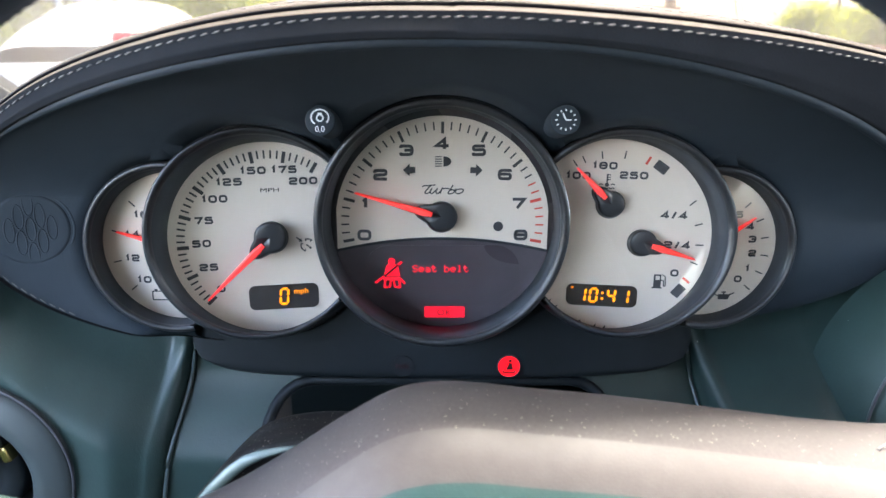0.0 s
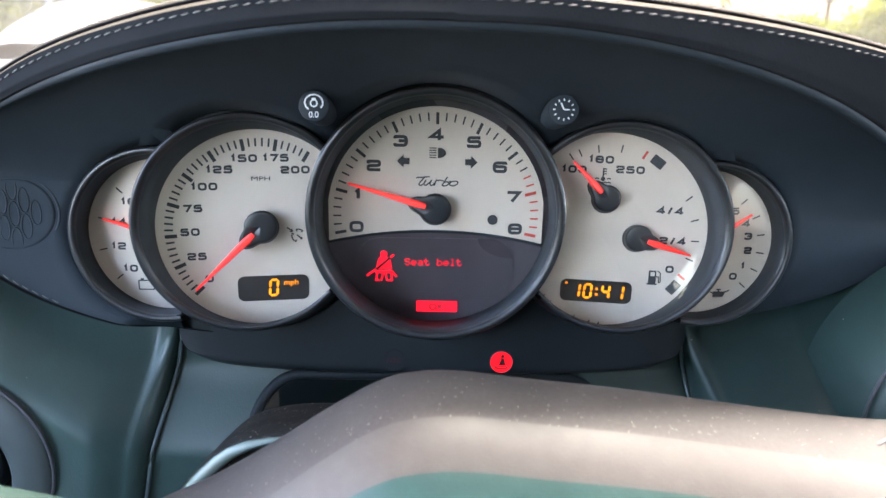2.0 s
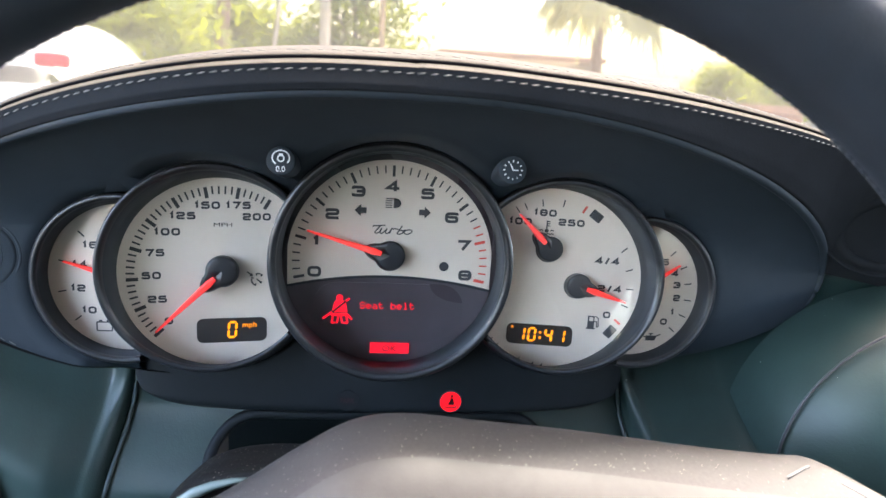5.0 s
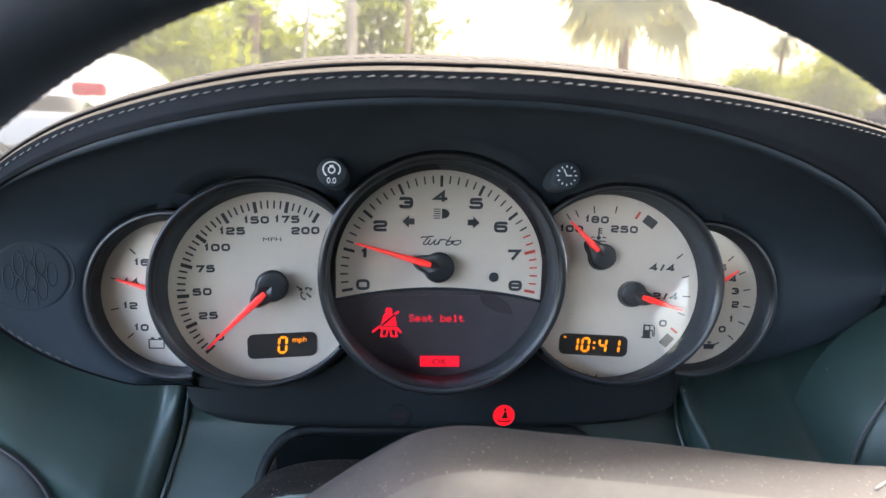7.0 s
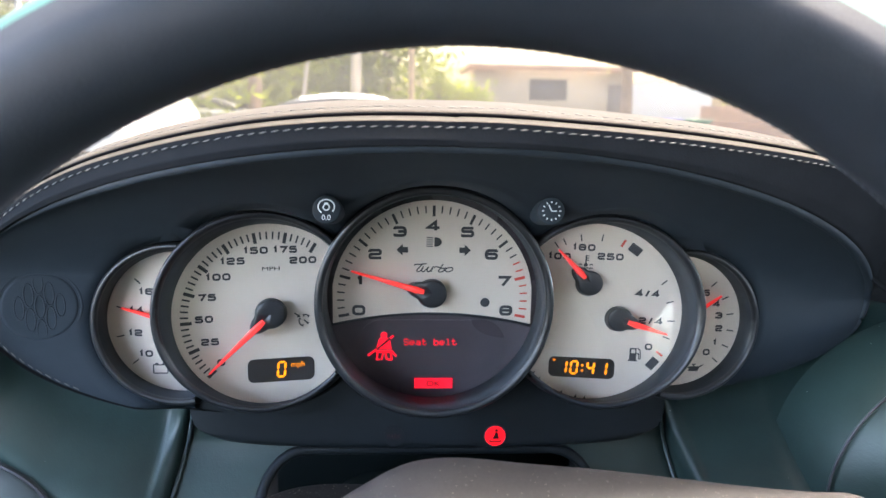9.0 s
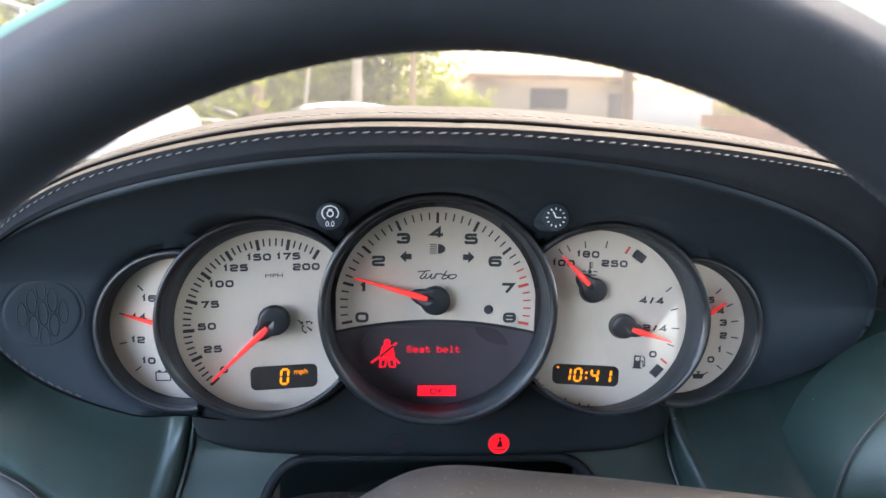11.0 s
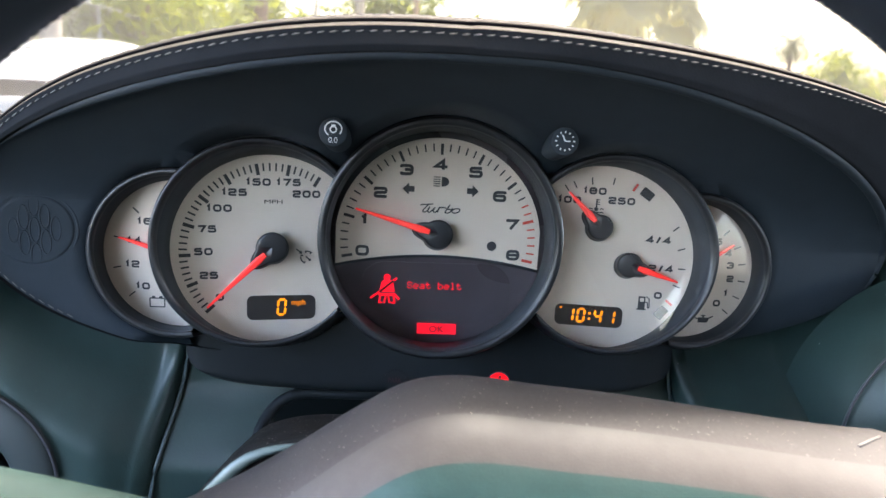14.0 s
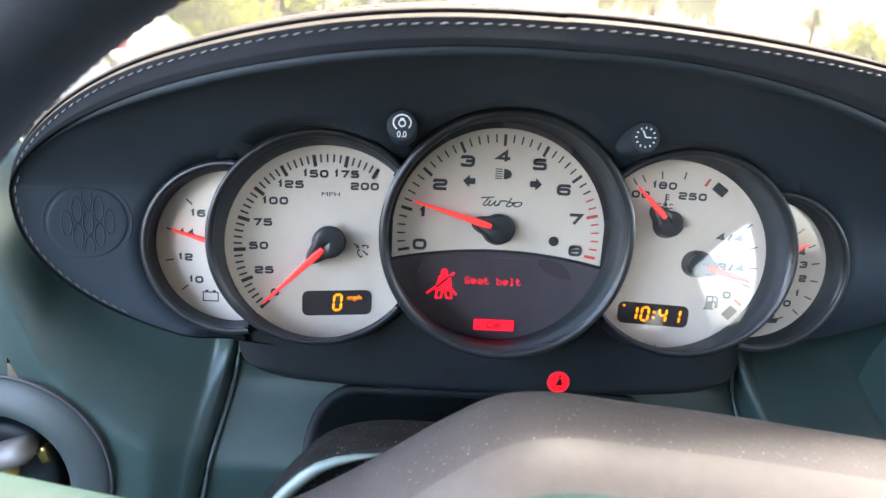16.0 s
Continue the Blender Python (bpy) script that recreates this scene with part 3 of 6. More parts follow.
def stitch_row(name, j, out, s0, s1, gap, half, thick, material, slant, back=-0.0006):
    """Single stitches, one after another, along the hood's section j."""
    line = along(j, out, back, s0, s1, 1500)
    mesh, dist = None, 0.0
    for p, q in zip(line, line[1:]):
        dist += (q - p).length
        if dist > gap:
            dist = 0.0
            if mesh is None:
                b = bmesh.new()
                bmesh.ops.create_icosphere(b, subdivisions=1, radius=1.0)
                for v in b.verts:
                    v.co = Vector((math.copysign(abs(v.co.x) ** 0.6, v.co.x) * half, v.co.y * thick, v.co.z * thick))
                ob = part(name, b, material, binnacle)
                mesh = ob.data
            else:
                ob = new(name, mesh)
                ob.parent = binnacle
            ob.matrix_local = Matrix.Translation(p) @ (q - p).normalized().to_track_quat('X', 'Z').to_matrix().to_4x4() @ Matrix.Rotation(radians(slant), 4, 'Y')


stitch_row("stitch", 3, 0.0, -0.50, 0.8, 0.0042, 0.0015, 0.00025, THREAD, -7)
stitch_row("stitch", 0, -0.0018, -0.80, -0.503, 0.0042, 0.0016, 0.00024, THREAD, -7, -0.0012)
stitch_row("seam_stitch", 12, 0.0, -0.50, 0.8, 0.0050, 0.0021, 0.00016, INK, 3)


# ---- gauges ----
LENS = {"fuel": (0.176, 0.24, 0.0040), "oil": (0.10, 0.06, 0.0060)}


def bezel(name, key, parent):
    c0, yaw, lean, c1, R = GAUGES[key]
    inv = parent.matrix_world.inverted()
    f = inv @ Vector(c1)
    cuts = ["tach"] if key in ("speed", "fuel") else ["speed", "fuel"] if key in ("volt", "oil") else []

    def keep(q):
        w = parent.matrix_world @ q
        return all((w.x - g[3][0]) ** 2 + (w.z - g[3][2]) ** 2 > (g[4] - 0.0012) ** 2 and (w.x - g[0][0]) ** 2 + (w.z - g[0][2]) ** 2 > (max(g[4], BASE[k]) + 0.0003) ** 2 for k, g in GAUGES.items() if k in cuts)

    def ringfn(profile):
        n = len(profile) - 1

        def fn(u, v):
            r, z = profile[round(v * n)]
            k = z / f.z
            a = u * 2 * math.pi
            return (sx + (f.x - sx) * k + r * math.cos(a), sy + (f.y - sy) * k + r * math.sin(a), z)
        return surf(fn, 128, n, True, keep)
    h = f.z
    sx, sy = SHIFT[key]
    lip, base = 0.0034 if key == "tach" else 0.0027, BASE[key]
    part("bezel", ringfn([(R - lip, h - 0.005), (R - lip, h - 0.0012), (R - lip + 0.0005, h - 0.0003), (R - lip * 0.5, h + 0.0002), (R - 0.0004, h - 0.0003), (R + 0.0003, h - 0.0016), (R + 0.0005, h - 0.006), (max(R, base) + 0.0008, 0.0), (max(R, base) + 0.0008, -0.004)]), RING, parent, "gloss black ring")
    part("inner_wall", ringfn([(R - lip - 0.0001, h - 0.0035), (R - lip - 0.0003, h - 0.006), (base, 0.0), (base + 0.001, -0.003)]), TUBE, parent, "dark grey sloping inner wall")
    def lens(u, v):
        a, r = u * 2 * math.pi, (R - lip - 0.0002) * v
        yy = r * math.sin(a)
        tilt, turn, back = LENS.get(key, (-0.06, 0.0, 0.0125))
        zz = h - back - yy * tilt - r * math.cos(a) * turn
        return (f.x * zz / h + r * math.cos(a), f.y * zz / h + yy, zz)
    part("lens", surf(lens, 96, 8, True, keep), GLASS, parent, "clear glass").visible_shadow = False

    def collar(u, v):
        """The bowl's rounded edge: out of the groove round the ring, over onto the bowl."""
        a = u * 2 * math.pi
        d = 0.0090 * v
        y1 = bowl_y(c1[0] + (R + 0.004) * math.cos(a), c1[2] + (R + 0.004) * math.sin(a))
        f = max(0.0, min(1.0, (y1 - c1[1]) / (c0[1] - c1[1])))
        r = R + max(0.0, base - R) * f + d
        w = Vector((c1[0] + (c0[0] - c1[0]) * f + r * math.cos(a), 0, c1[2] + (c0[2] - c1[2]) * f + r * math.sin(a)))
        y1 = bowl_y(w.x, w.z)
        k = math.sqrt(max(0.0, 1 - (1 - min(1.0, max(0.0, d - 0.0008) / 0.0060)) ** 2))
        deep = max(y1 + 0.004, c1[1] + 0.0045)
        w.y = deep + (y1 - 0.00025 * (1 - v) - deep) * k
        return inv @ w

    def clear(q):
        w = parent.matrix_world @ q
        return keep(q) and not below(w) and tube_gap(w, key)[0] > 0 and bowl_v(w.x, w.z)[1] > 0.012 and all((w.x - g[3][0]) ** 2 + (w.z - g[3][2]) ** 2 > (g[4] + 0.0004) ** 2 for k, g in GAUGES.items() if k != key)
    rest = surf(collar, 420, 40, True, clear)
    while rest.faces:
        rest.faces.ensure_lookup_table()
        seen, todo = {rest.faces[0]}, [rest.faces[0]]
        while todo:
            for e in todo.pop().edges:
                for g in e.link_faces:
                    if g not in seen:
                        seen.add(g)
                        todo.append(g)
        piece = rest.copy()
        rest.faces.index_update()
        mine = {g.index for g in seen}
        piece.faces.ensure_lookup_table()
        bmesh.ops.delete(piece, geom=[g for g in piece.faces if g.index not in mine], context='FACES')
        if len(mine) > 60:
            part("collar", piece, PANEL, parent, "soft black collar")
        else:
            piece.free()
        bmesh.ops.delete(rest, geom=list(seen), context='FACES')
    rest.free()
    return keep


def dial(parent, R, keep, name="dial", label="silver painted dial face", material=None, z=0.0, at=(0.0, 0.0)):
    def fn(u, v):
        a = u * 2 * math.pi
        return (at[0] + R * v * math.cos(a), at[1] + R * v * math.sin(a), z)
    return part(name, surf(fn, 128, 24, True, keep), material or SILVER, parent, label)


def ticks(parent, cx, cy, R, a0, a1, n, major, long, short, wmaj, wmin, red_from=None):
    mesh = {}
    for i in range(n + 1):
        a = radians(a0 + (a1 - a0) * i / n)
        big = i % major == 0
        red = red_from is not None and i >= red_from
        key = (big, red)
        if key not in mesh:
            L, w = (long, wmaj) if big else (short, wmin)
            mesh[key] = part("tick", bar(-L, 0, 0, 0, w), REDINK if red else INK, parent, "red tick" if red else "", False)
            ob = mesh[key]
        else:
            ob = mesh[key].copy()
            scene.collection.objects.link(ob)
        ob.matrix_local = pose(cx + R * math.cos(a), cy + R * math.sin(a), 0, 0, 0, math.degrees(a))


def needle(parent, hx, hy, tx, ty, z, hub_r, w=0.0032):
    """A tapered red pointer on a black teardrop hub, whose shaft leans up a little; hx, hy: the hub's top."""
    d = math.hypot(tx - hx, ty - hy)
    ang = math.degrees(math.atan2(ty - hy, tx - hx))
    m = pose(hx, hy, 0, 0, 0, ang)
    if hub_r > 0.004:
        down = Matrix.Rotation(radians(-ang), 3, 'Z') @ Vector((0, -0.22, 0))
        rings = [(1.06, 0.0), (1.0, z * 0.10), (1.0, z * 0.80), (0.97, z * 0.91), (0.90, z * 0.97), (0.78, z), (0.4, z * 1.01), (0.001, z * 1.01)]
        nose = hub_r * 1.72

        def fn(u, v):
            k, h = rings[round(v * (len(rings) - 1))]
            a = (u * 2 - 1) * math.pi
            q = max(0.0, 1 - abs(a) / 0.72)
            r = hub_r + (nose - hub_r) * q * q * (3 - 2 * q)
            low = 1 - 0.10 * q
            return (r * k * math.cos(a) + down.x * (z - h), r * k * math.sin(a) + down.y * (z - h), h * low)
        part("needle_hub", surf(fn, 72, len(rings) - 1, True), NEEDLEHUB, parent, "black teardrop needle hub", True, m)
    x0 = hub_r * 0.62
    pts = [(x0, -w * 0.34), (x0 + 0.004, -w / 2), (d, -w * 0.16), (d + 0.0004, 0), (d, w * 0.16), (x0 + 0.004, w / 2), (x0, w * 0.34)]
    b = plate(pts, 0.0011, 0)
    for v in b.verts:
        top = v.co.z > -0.0005
        v.co.z += z * (1.06 - 0.48 * max(0.0, v.co.x - hub_r) / d) + 0.0008
        if top:
            v.co.y *= 0.5
    part("pointer", b, NEEDLE, parent, "red tapered pointer with an added glow", False, m)


def pixels(rows, px, x, y, z, gap=0.12):
    """Dots of a matrix display: one mesh."""
    bm = bmesh.new()
    for j, row in enumerate(rows):
        for i, ch in enumerate(row):
            if ch != ".":
                x0, y0 = x + i * px, y - j * px
                q = [bm.verts.new((x0 + a * px * (1 - gap), y0 - b * px * (1 - gap), z)) for a, b in ((0, 0), (0, 1), (1, 1), (1, 0))]
                bm.faces.new(q)
    return bm


FONT5 = {
    "S": ".###. #...# #.... .###. ....# #...# .###.", "e": "..... ..... .###. #...# ##### #.... .###.", "a": "..... ..... .###. ....# .#### #...# .####",
    "t": ".#... .#... ####. .#... .#... .#..# ..##.", "b": "#.... #.... ####. #...# #...# #...# ####.", "l": ".##.. ..#.. ..#.. ..#.. ..#.. ..#.. .###.",
    " ": "..... ..... ..... ..... ..... ..... .....", "O": ".###. #...# #...# #...# #...# #...# .###.", "K": "#...# #..#. #.#.. ##... #.#.. #..#. #...#"}


def matrix_text(text):
    rows = [""] * 7
    for ch in text:
        for j, r in enumerate(FONT5[ch].split()):
            rows[j] += r + "."
    return rows


SEGS = {"a": (0, 1, 1, 1), "b": (1, 1, 1, 0), "c": (1, 0, 1, -1), "d": (0, -1, 1, -1), "e": (0, 0, 0, -1), "f": (0, 1, 0, 0), "g": (0, 0, 1, 0)}
DIGITS = {"0": "abcdef", "1": "bc", "4": "bcfg"}


def segment_digit(ch, w, h, slant=0.08, t=0.0011):
    bms = []
    for k in DIGITS[ch]:
        x0, y0, x1, y1 = SEGS[k]
        p, q = Vector((x0 * w, y0 * h / 2)), Vector((x1 * w, y1 * h / 2))
        d = (q - p).normalized() * t * 0.62
        p, q = p + d, q - d
        n = Vector((-d.y, d.x)).normalized() * t / 2
        e = d.normalized() * t * 0.45
        pts = [p - e, p + n, q + n, q + e, q - n, p - n]
        bms.append(plate([(v.x + slant * v.y, v.y) for v in pts], 0.0002, 0.0))
    return join(*bms)


def arrow(sign):
    return [(-0.0028 * sign, 0), (0.0003 * sign, 0.0030), (0.0003 * sign, 0.0014), (0.0030 * sign, 0.0014), (0.0030 * sign, -0.0014), (0.0003 * sign, -0.0014), (0.0003 * sign, -0.0030)]


def lcd(parent, x, y, w, h):
    d = part("lcd_window", plate(round_rect(w, h, 0.0030), 0.0005, 0.0003), LCDBACK, parent, "dark digital window", False)
    d.matrix_local = pose(x, y, 0)
    return d


def flow(points, n=7):
    """A flowing line through a few points, given in tenths of a millimetre."""
    out = []
    for i in range(len(points) - 1):
        p = [Vector(points[max(0, min(len(points) - 1, i + k))]) for k in (-1, 0, 1, 2)]
        for q in range(n):
            t = q / n
            out.append(0.0001 * 0.5 * (2 * p[1] + (p[2] - p[0]) * t + (2 * p[0] - 5 * p[1] + 4 * p[2] - p[3]) * t * t + (3 * p[1] - p[0] - 3 * p[2] + p[3]) * t ** 3))
    return out + [0.0001 * Vector(points[-1])]


# the word turbo in joined strokes: bar and stem of the t, u, r, b, o
SCRIPT = [flow(q) for q in (
    [(-98, 12), (-92, 17), (-70, 18), (-36, 22)],
    [(-56, 23), (-72, 4), (-86, -14), (-76, -20), (-60, -8), (-54, 4), (-62, -12), (-54, -20), (-38, -8), (-26, 6)],
    [(-26, 6), (-34, -12), (-26, -20), (-12, -8), (-4, 6), (2, 4), (6, 2)],
    [(-4, 6), (-14, -20)],
    [(2, 3), (12, 6), (30, 3)],
    [(48, 22), (34, 0), (24, -18), (40, -20), (54, -10), (46, -1), (34, -4)],
    [(50, -4), (64, 2)],
    [(84, 3), (66, -1), (58, -13), (72, -20), (92, -12), (96, 0), (84, 3)])]

# tachometer
c = GAUGES["tach"]
tach = thing("tachometer", pose(*c[0], 90 - c[2], 0, c[1]), "silver tachometer with red needle near one and lit red message display", "gauge", "gauges of the cluster")
keep = bezel("tachometer", "tach", tach)
CY = -0.0008


def tach_face(u, v):
    """The silver upper part: down to an arched lower edge."""
    x = (u * 2 - 1) * 0.0508
    top = CY + math.sqrt(max(0, 0.0513 ** 2 - x * x))
    low = -0.0079 - 0.0060 * (x / 0.0505) ** 2
    return (x, low + (max(top, low) - low) * v, 0)


dial(tach, 0.056, None, "display_backing", "smoky black display panel", DISPBACK, -0.0025)
part("dial", surf(tach_face, 80, 20), SILVER, tach, "silver painted dial face")
part("dial_edge", sweep([(x * 0.001, -0.0079 - 0.0060 * (x * 0.001 / 0.0505) ** 2, -0.001) for x in range(-51, 52, 3)], 0.0012, 8), TUBE, tach, "dark rim below the dial")
ticks(tach, 0, CY, 0.0486, 190.5, -10.5, 40, 5, 0.0054, 0.0038, 0.0014, 0.00072, 33)
for i, (x, y) in enumerate(((-37.6, -6.4), (-37.0, 9.2), (-29.3, 22.9), (-16.9, 34.5), (-0.4, 37.6), (17.0, 34.6), (29.4, 23.2), (36.4, 9.4), (37.8, -6.2))):
    figures(str(i), tach, x / 1000, y / 1000, 0.0066, 0.0053)
part("script", join(*[ribbon(stroke, 0.00062, 0.0004 + 0.00002 * k) for k, stroke in enumerate(SCRIPT)]), INK, tach, "fine cursive black script", False, pose(0.0003, 0.0160, 0))
for s, x in ((1, -15.8), (-1, 16.1)):
    part("arrow_symbol", plate(arrow(s), 0.0002, 0.0003), INK, tach, "turn signal arrow", False, pose(x / 1000, 0.0252, 0))
part("light_socket", plate(disc(0.0024, 24), 0.0002, 0.0003), INK, tach, "small dark round sensor", False, pose(0.0269, -0.0020, 0))
lampsym = [plate([(0, -0.0024)] + [(0.0004 + 0.0033 * math.cos(a), 0.0024 * math.sin(a)) for a in [radians(d) for d in range(-80, 81, 16)]] + [(0, 0.0024)], 0.0002, 0.0003)]
lampsym += [bar(-0.0040, k * 0.0011, -0.0007, k * 0.0011, 0.00045) for k in (-2, -1, 0, 1, 2)]
part("headlamp_symbol", join(*lampsym), INK, tach, "", False, pose(0.0004, 0.0293, 0))
needle(tach, -0.0005, 0.0046, -0.0407, 0.0152, 0.0095, 0.0073, 0.0034)
disp = part("display", plate(round_rect(0.076, 0.031, 0.012, 8), 0.0004, 0.0), DISPBACK, tach, "dark message window", False, pose(0.0, -0.0275, -0.0015))
px = 0.0007
part("message", pixels(matrix_text("Seat belt"), 0.00052, -0.0146, 0.0056, 0.0006), DISPRED, disp, "red dot matrix words", False)
part("message_button", plate(round_rect(0.0200, 0.0056, 0.0001, 1), 0.0003, 0.0005), DISPRED, disp, "lit red block", False, pose(0.0012, -0.0189, 0))
writing("OK", 0.0034, DISPDARK, disp, 0.0012, -0.0189, 0.0009, 1.1, 0.004, name="message_button_letters")
belt = [plate(disc(0.00175, 20, 0.0008, 0.0062), 0.0003, 0.0006),
        plate([(-0.0030, -0.0014), (0.0049, -0.0014), (0.0040, 0.0036), (0.0030, 0.0047), (-0.0012, 0.0047), (-0.0020, 0.0036)], 0.0003, 0.0006),
        plate([(-0.0034, -0.0034), (0.0053, -0.0034), (0.0051, -0.0020), (-0.0032, -0.0020)], 0.0003, 0.0006),
        bar(-0.0074, -0.0048, -0.0026, -0.0012, 0.0010, z=0.0006), bar(0.0038, 0.0044, 0.0058, 0.0060, 0.0010, z=0.0006), bar(0.0050, -0.0026, 0.0072, -0.0052, 0.0010, z=0.0006)]
belt += [bar(x0 / 1000, -0.0033, x1 / 1000, -0.0072, 0.0009, z=0.0006) for x0, x1 in ((-2.4, -2.9), (0.4, -0.4), (1.6, 2.4), (4.4, 4.9))]
belt += [bar(x0 / 1000, -0.0070, x1 / 1000, -0.0070, 0.0008, z=0.0006) for x0, x1 in ((-3.2, -1.2), (3.0, 5.0))]
part("belt_symbol", join(*belt), DISPRED, disp, "red seat belt symbol", False, pose(-0.0256, 0.0012, 0))
part("belt_symbol_strap", bar(-0.0028, -0.0014, 0.0040, 0.0046, 0.0009, z=0.0010), DISPDARK, disp, "", False, pose(-0.0256, 0.0012, 0))

# speedometer
c = GAUGES["speed"]
spd = thing("speedometer", pose(*c[0], 90 - c[2], 0, c[1]), "silver speedometer in miles per hour with the needle at zero", "gauge", "gauges of the cluster")
keep = bezel("speedometer", "speed", spd)
dial(spd, 0.0456, keep)
SX, SY = 0.0008, -0.0008
ticks(spd, SX, SY, 0.0420, 223.5, 58.5, 40, 5, 0.0052, 0.0037, 0.0016, 0.0008)
for s, x, y in (("0", -23.3, -22.4), ("25", -28.0, -11.8), ("50", -30.3, -0.5), ("75", -28.5, 10.2), ("100", -23.1, 19.9), ("125", -16.3, 27.4), ("150", -5.5, 32.3), ("175", 8.2, 32.4), ("200", 16.6, 27.0)):
    figures(s, spd, x / 1000, y / 1000, 0.0037, 0.0034)
writing("MPH", 0.0020, INK, spd, 0.0014, 0.0232, wide=1.6, bold=0.0, name="unit")
cr = [bar(0.0030 * math.cos(radians(a)), 0.0030 * math.sin(radians(a)), 0.0030 * math.cos(radians(a + 20)), 0.0030 * math.sin(radians(a + 20)), 0.0006) for a in list(range(50, 110, 20)) + list(range(170, 250, 20))]
cr += [bar(0.0021 * math.cos(radians(a)), 0.0021 * math.sin(radians(a)), 0.0033 * math.cos(radians(a)), 0.0033 * math.sin(radians(a)), 0.0006) for a in (50, 105, 160, 245)]
cr += [bar(-0.0006, 0.0004, 0.0012, -0.0012, 0.0006), plate(disc(0.0006, 10, 0.0013, -0.0013), 0.0002, 0.0003), bar(-0.0050, 0.0040, -0.0030, 0.0024, 0.0006), plate([(-0.0022, 0.0018), (-0.0040, 0.0018), (-0.0028, 0.0035)], 0.0002, 0.0003)]
part("cruise_symbol", join(*cr), INK, spd, "", False, pose(0.0170, -0.0034, 0))
win = lcd(spd, 0.0050, -0.0280, 0.0322, 0.0120)
part("digit", segment_digit("0", 0.0034, 0.0074), AMBER, win, "lit amber digit", False, pose(-0.0016, 0.0003, 0.0007))
writing("mph", 0.0026, AMBER, win, 0.0080, 0.0022, 0.0007, 1.1, 0.0, 0.0, "unit")
needle(spd, 0.0008, 0.0030, -0.0284, -0.0258, 0.0095, 0.0073, 0.0034)

# coolant and fuel gauge
c = GAUGES["fuel"]
ful = thing("fuel_temperature_gauge", pose(*c[0], 90 - c[2], 0, c[1]), "silver coolant and fuel gauge with digital clock", "gauge", "gauges of the cluster")
keep = bezel("fuel", "fuel", ful)
dial(ful, 0.0464, keep, at=SHIFT["fuel"])


def mark(x, y, ang, L, w, red=False):
    part("tick", bar(-L / 2, 0, L / 2, 0, w), REDINK if red else INK, ful, "red tick" if red else "", False, pose(x / 1000, y / 1000, 0, 0, 0, ang))


for x, y, a in ((-23.8, 32.5, 125), (-19.9, 34.3, 118), (-11.8, 36.5, 98), (-1.4, 36.9, 80)):
    mark(x, y, a, 0.0035, 0.0006)
mark(9.0, 34.5, 60, 0.0040, 0.0011, True)
for x, y, a in ((30.3, 15.5, 42), (33.8, 5.5, 18), (35.0, -4.2, 0), (33.3, -13.0, -20)):
    mark(x, y, a, 0.0036, 0.0006)
mark(30.5, -21.5, -38, 0.0040, 0.0011, True)
for x, y, a in ((14.9, 31.6, -35), (27.3, -26.8, 52)):
    part("warning_lamp", plate(round_rect(0.0062, 0.0044, 0.0004, 2), 0.0002, 0.0003), INK, ful, "unlit dark warning field", False, pose(x / 1000, y / 1000, 0, 0, 0, a))
for s, x, y in (("100", -22.3, 26.9), ("180", -10.4, 31.8), ("250", 3.0, 27.6), ("4/4", 22.4, 9.6), ("2/4", 24.9, -4.5), ("0", 24.9, -18.1)):
    figures(s, ful, x / 1000, y / 1000, 0.0037, 0.0034)
th = [bar(0, -0.0012, 0, 0.0036, 0.0007), plate(disc(0.0010, 12, 0, -0.0014), 0.0002, 0.0003)]
th += [bar(0, 0.0010 + k * 0.0011, 0.0015, 0.0010 + k * 0.0011, 0.0005) for k in range(3)]
th += [bar(-0.0036 + 0.0009 * i, -0.0032 + 0.0004 * (i % 2), -0.0027 + 0.0009 * i, -0.0032 + 0.0004 * ((i + 1) % 2), 0.0005) for i in range(8)]
th += [bar(-0.0036 + 0.0009 * i, -0.0014 + 0.0004 * (i % 2), -0.0027 + 0.0009 * i, -0.0014 + 0.0004 * ((i + 1) % 2), 0.0005) for i in (0, 1, 6, 7)]
part("coolant_symbol", join(*th), INK, ful, "", False, pose(-0.0089, 0.0243, 0))
pump = [plate([(-0.0022, -0.0032), (0.0012, -0.0032), (0.0012, 0.0032), (-0.0022, 0.0032)], 0.0002, 0.0003), bar(-0.0028, -0.0034, 0.0018, -0.0034, 0.0006),
        bar(0.0012, 0.0004, 0.0024, 0.0002, 0.0005), bar(0.0024, 0.0004, 0.0026, -0.0026, 0.0005), bar(0.0026, -0.0026, 0.0034, -0.0022, 0.0005), bar(0.0034, -0.0022, 0.0030, 0.0022, 0.0005), bar(0.0030, 0.0022, 0.0016, 0.0032, 0.0005)]
part("pump_symbol", join(*pump), INK, ful, "", False, pose(0.0179, -0.0224, 0))
part("pump_window", plate([(-0.0014, 0.0006), (0.0005, 0.0006), (0.0005, 0.0025), (-0.0014, 0.0025)], 0.0001, 0.0005), SILVER, ful, "", False, pose(0.0179, -0.0224, 0))
win = lcd(ful, -0.0081, -0.0310, 0.0335, 0.0108)
for ch, x in (("1", -10.9), ("0", -5.4), ("4", 3.0), ("1", 9.4)):
    part("digit", segment_digit(ch, 0.0032, 0.0066), AMBER, win, "lit amber digit", False, pose(x / 1000, 0.0001, 0.0007))
for y in (0.0014, -0.0014):
    part("colon_dot", plate(round_rect(0.0011, 0.0011, 0.0002, 2), 0.0002, 0), AMBER, win, "lit amber dot", False, pose(0.0004, y, 0.0007))
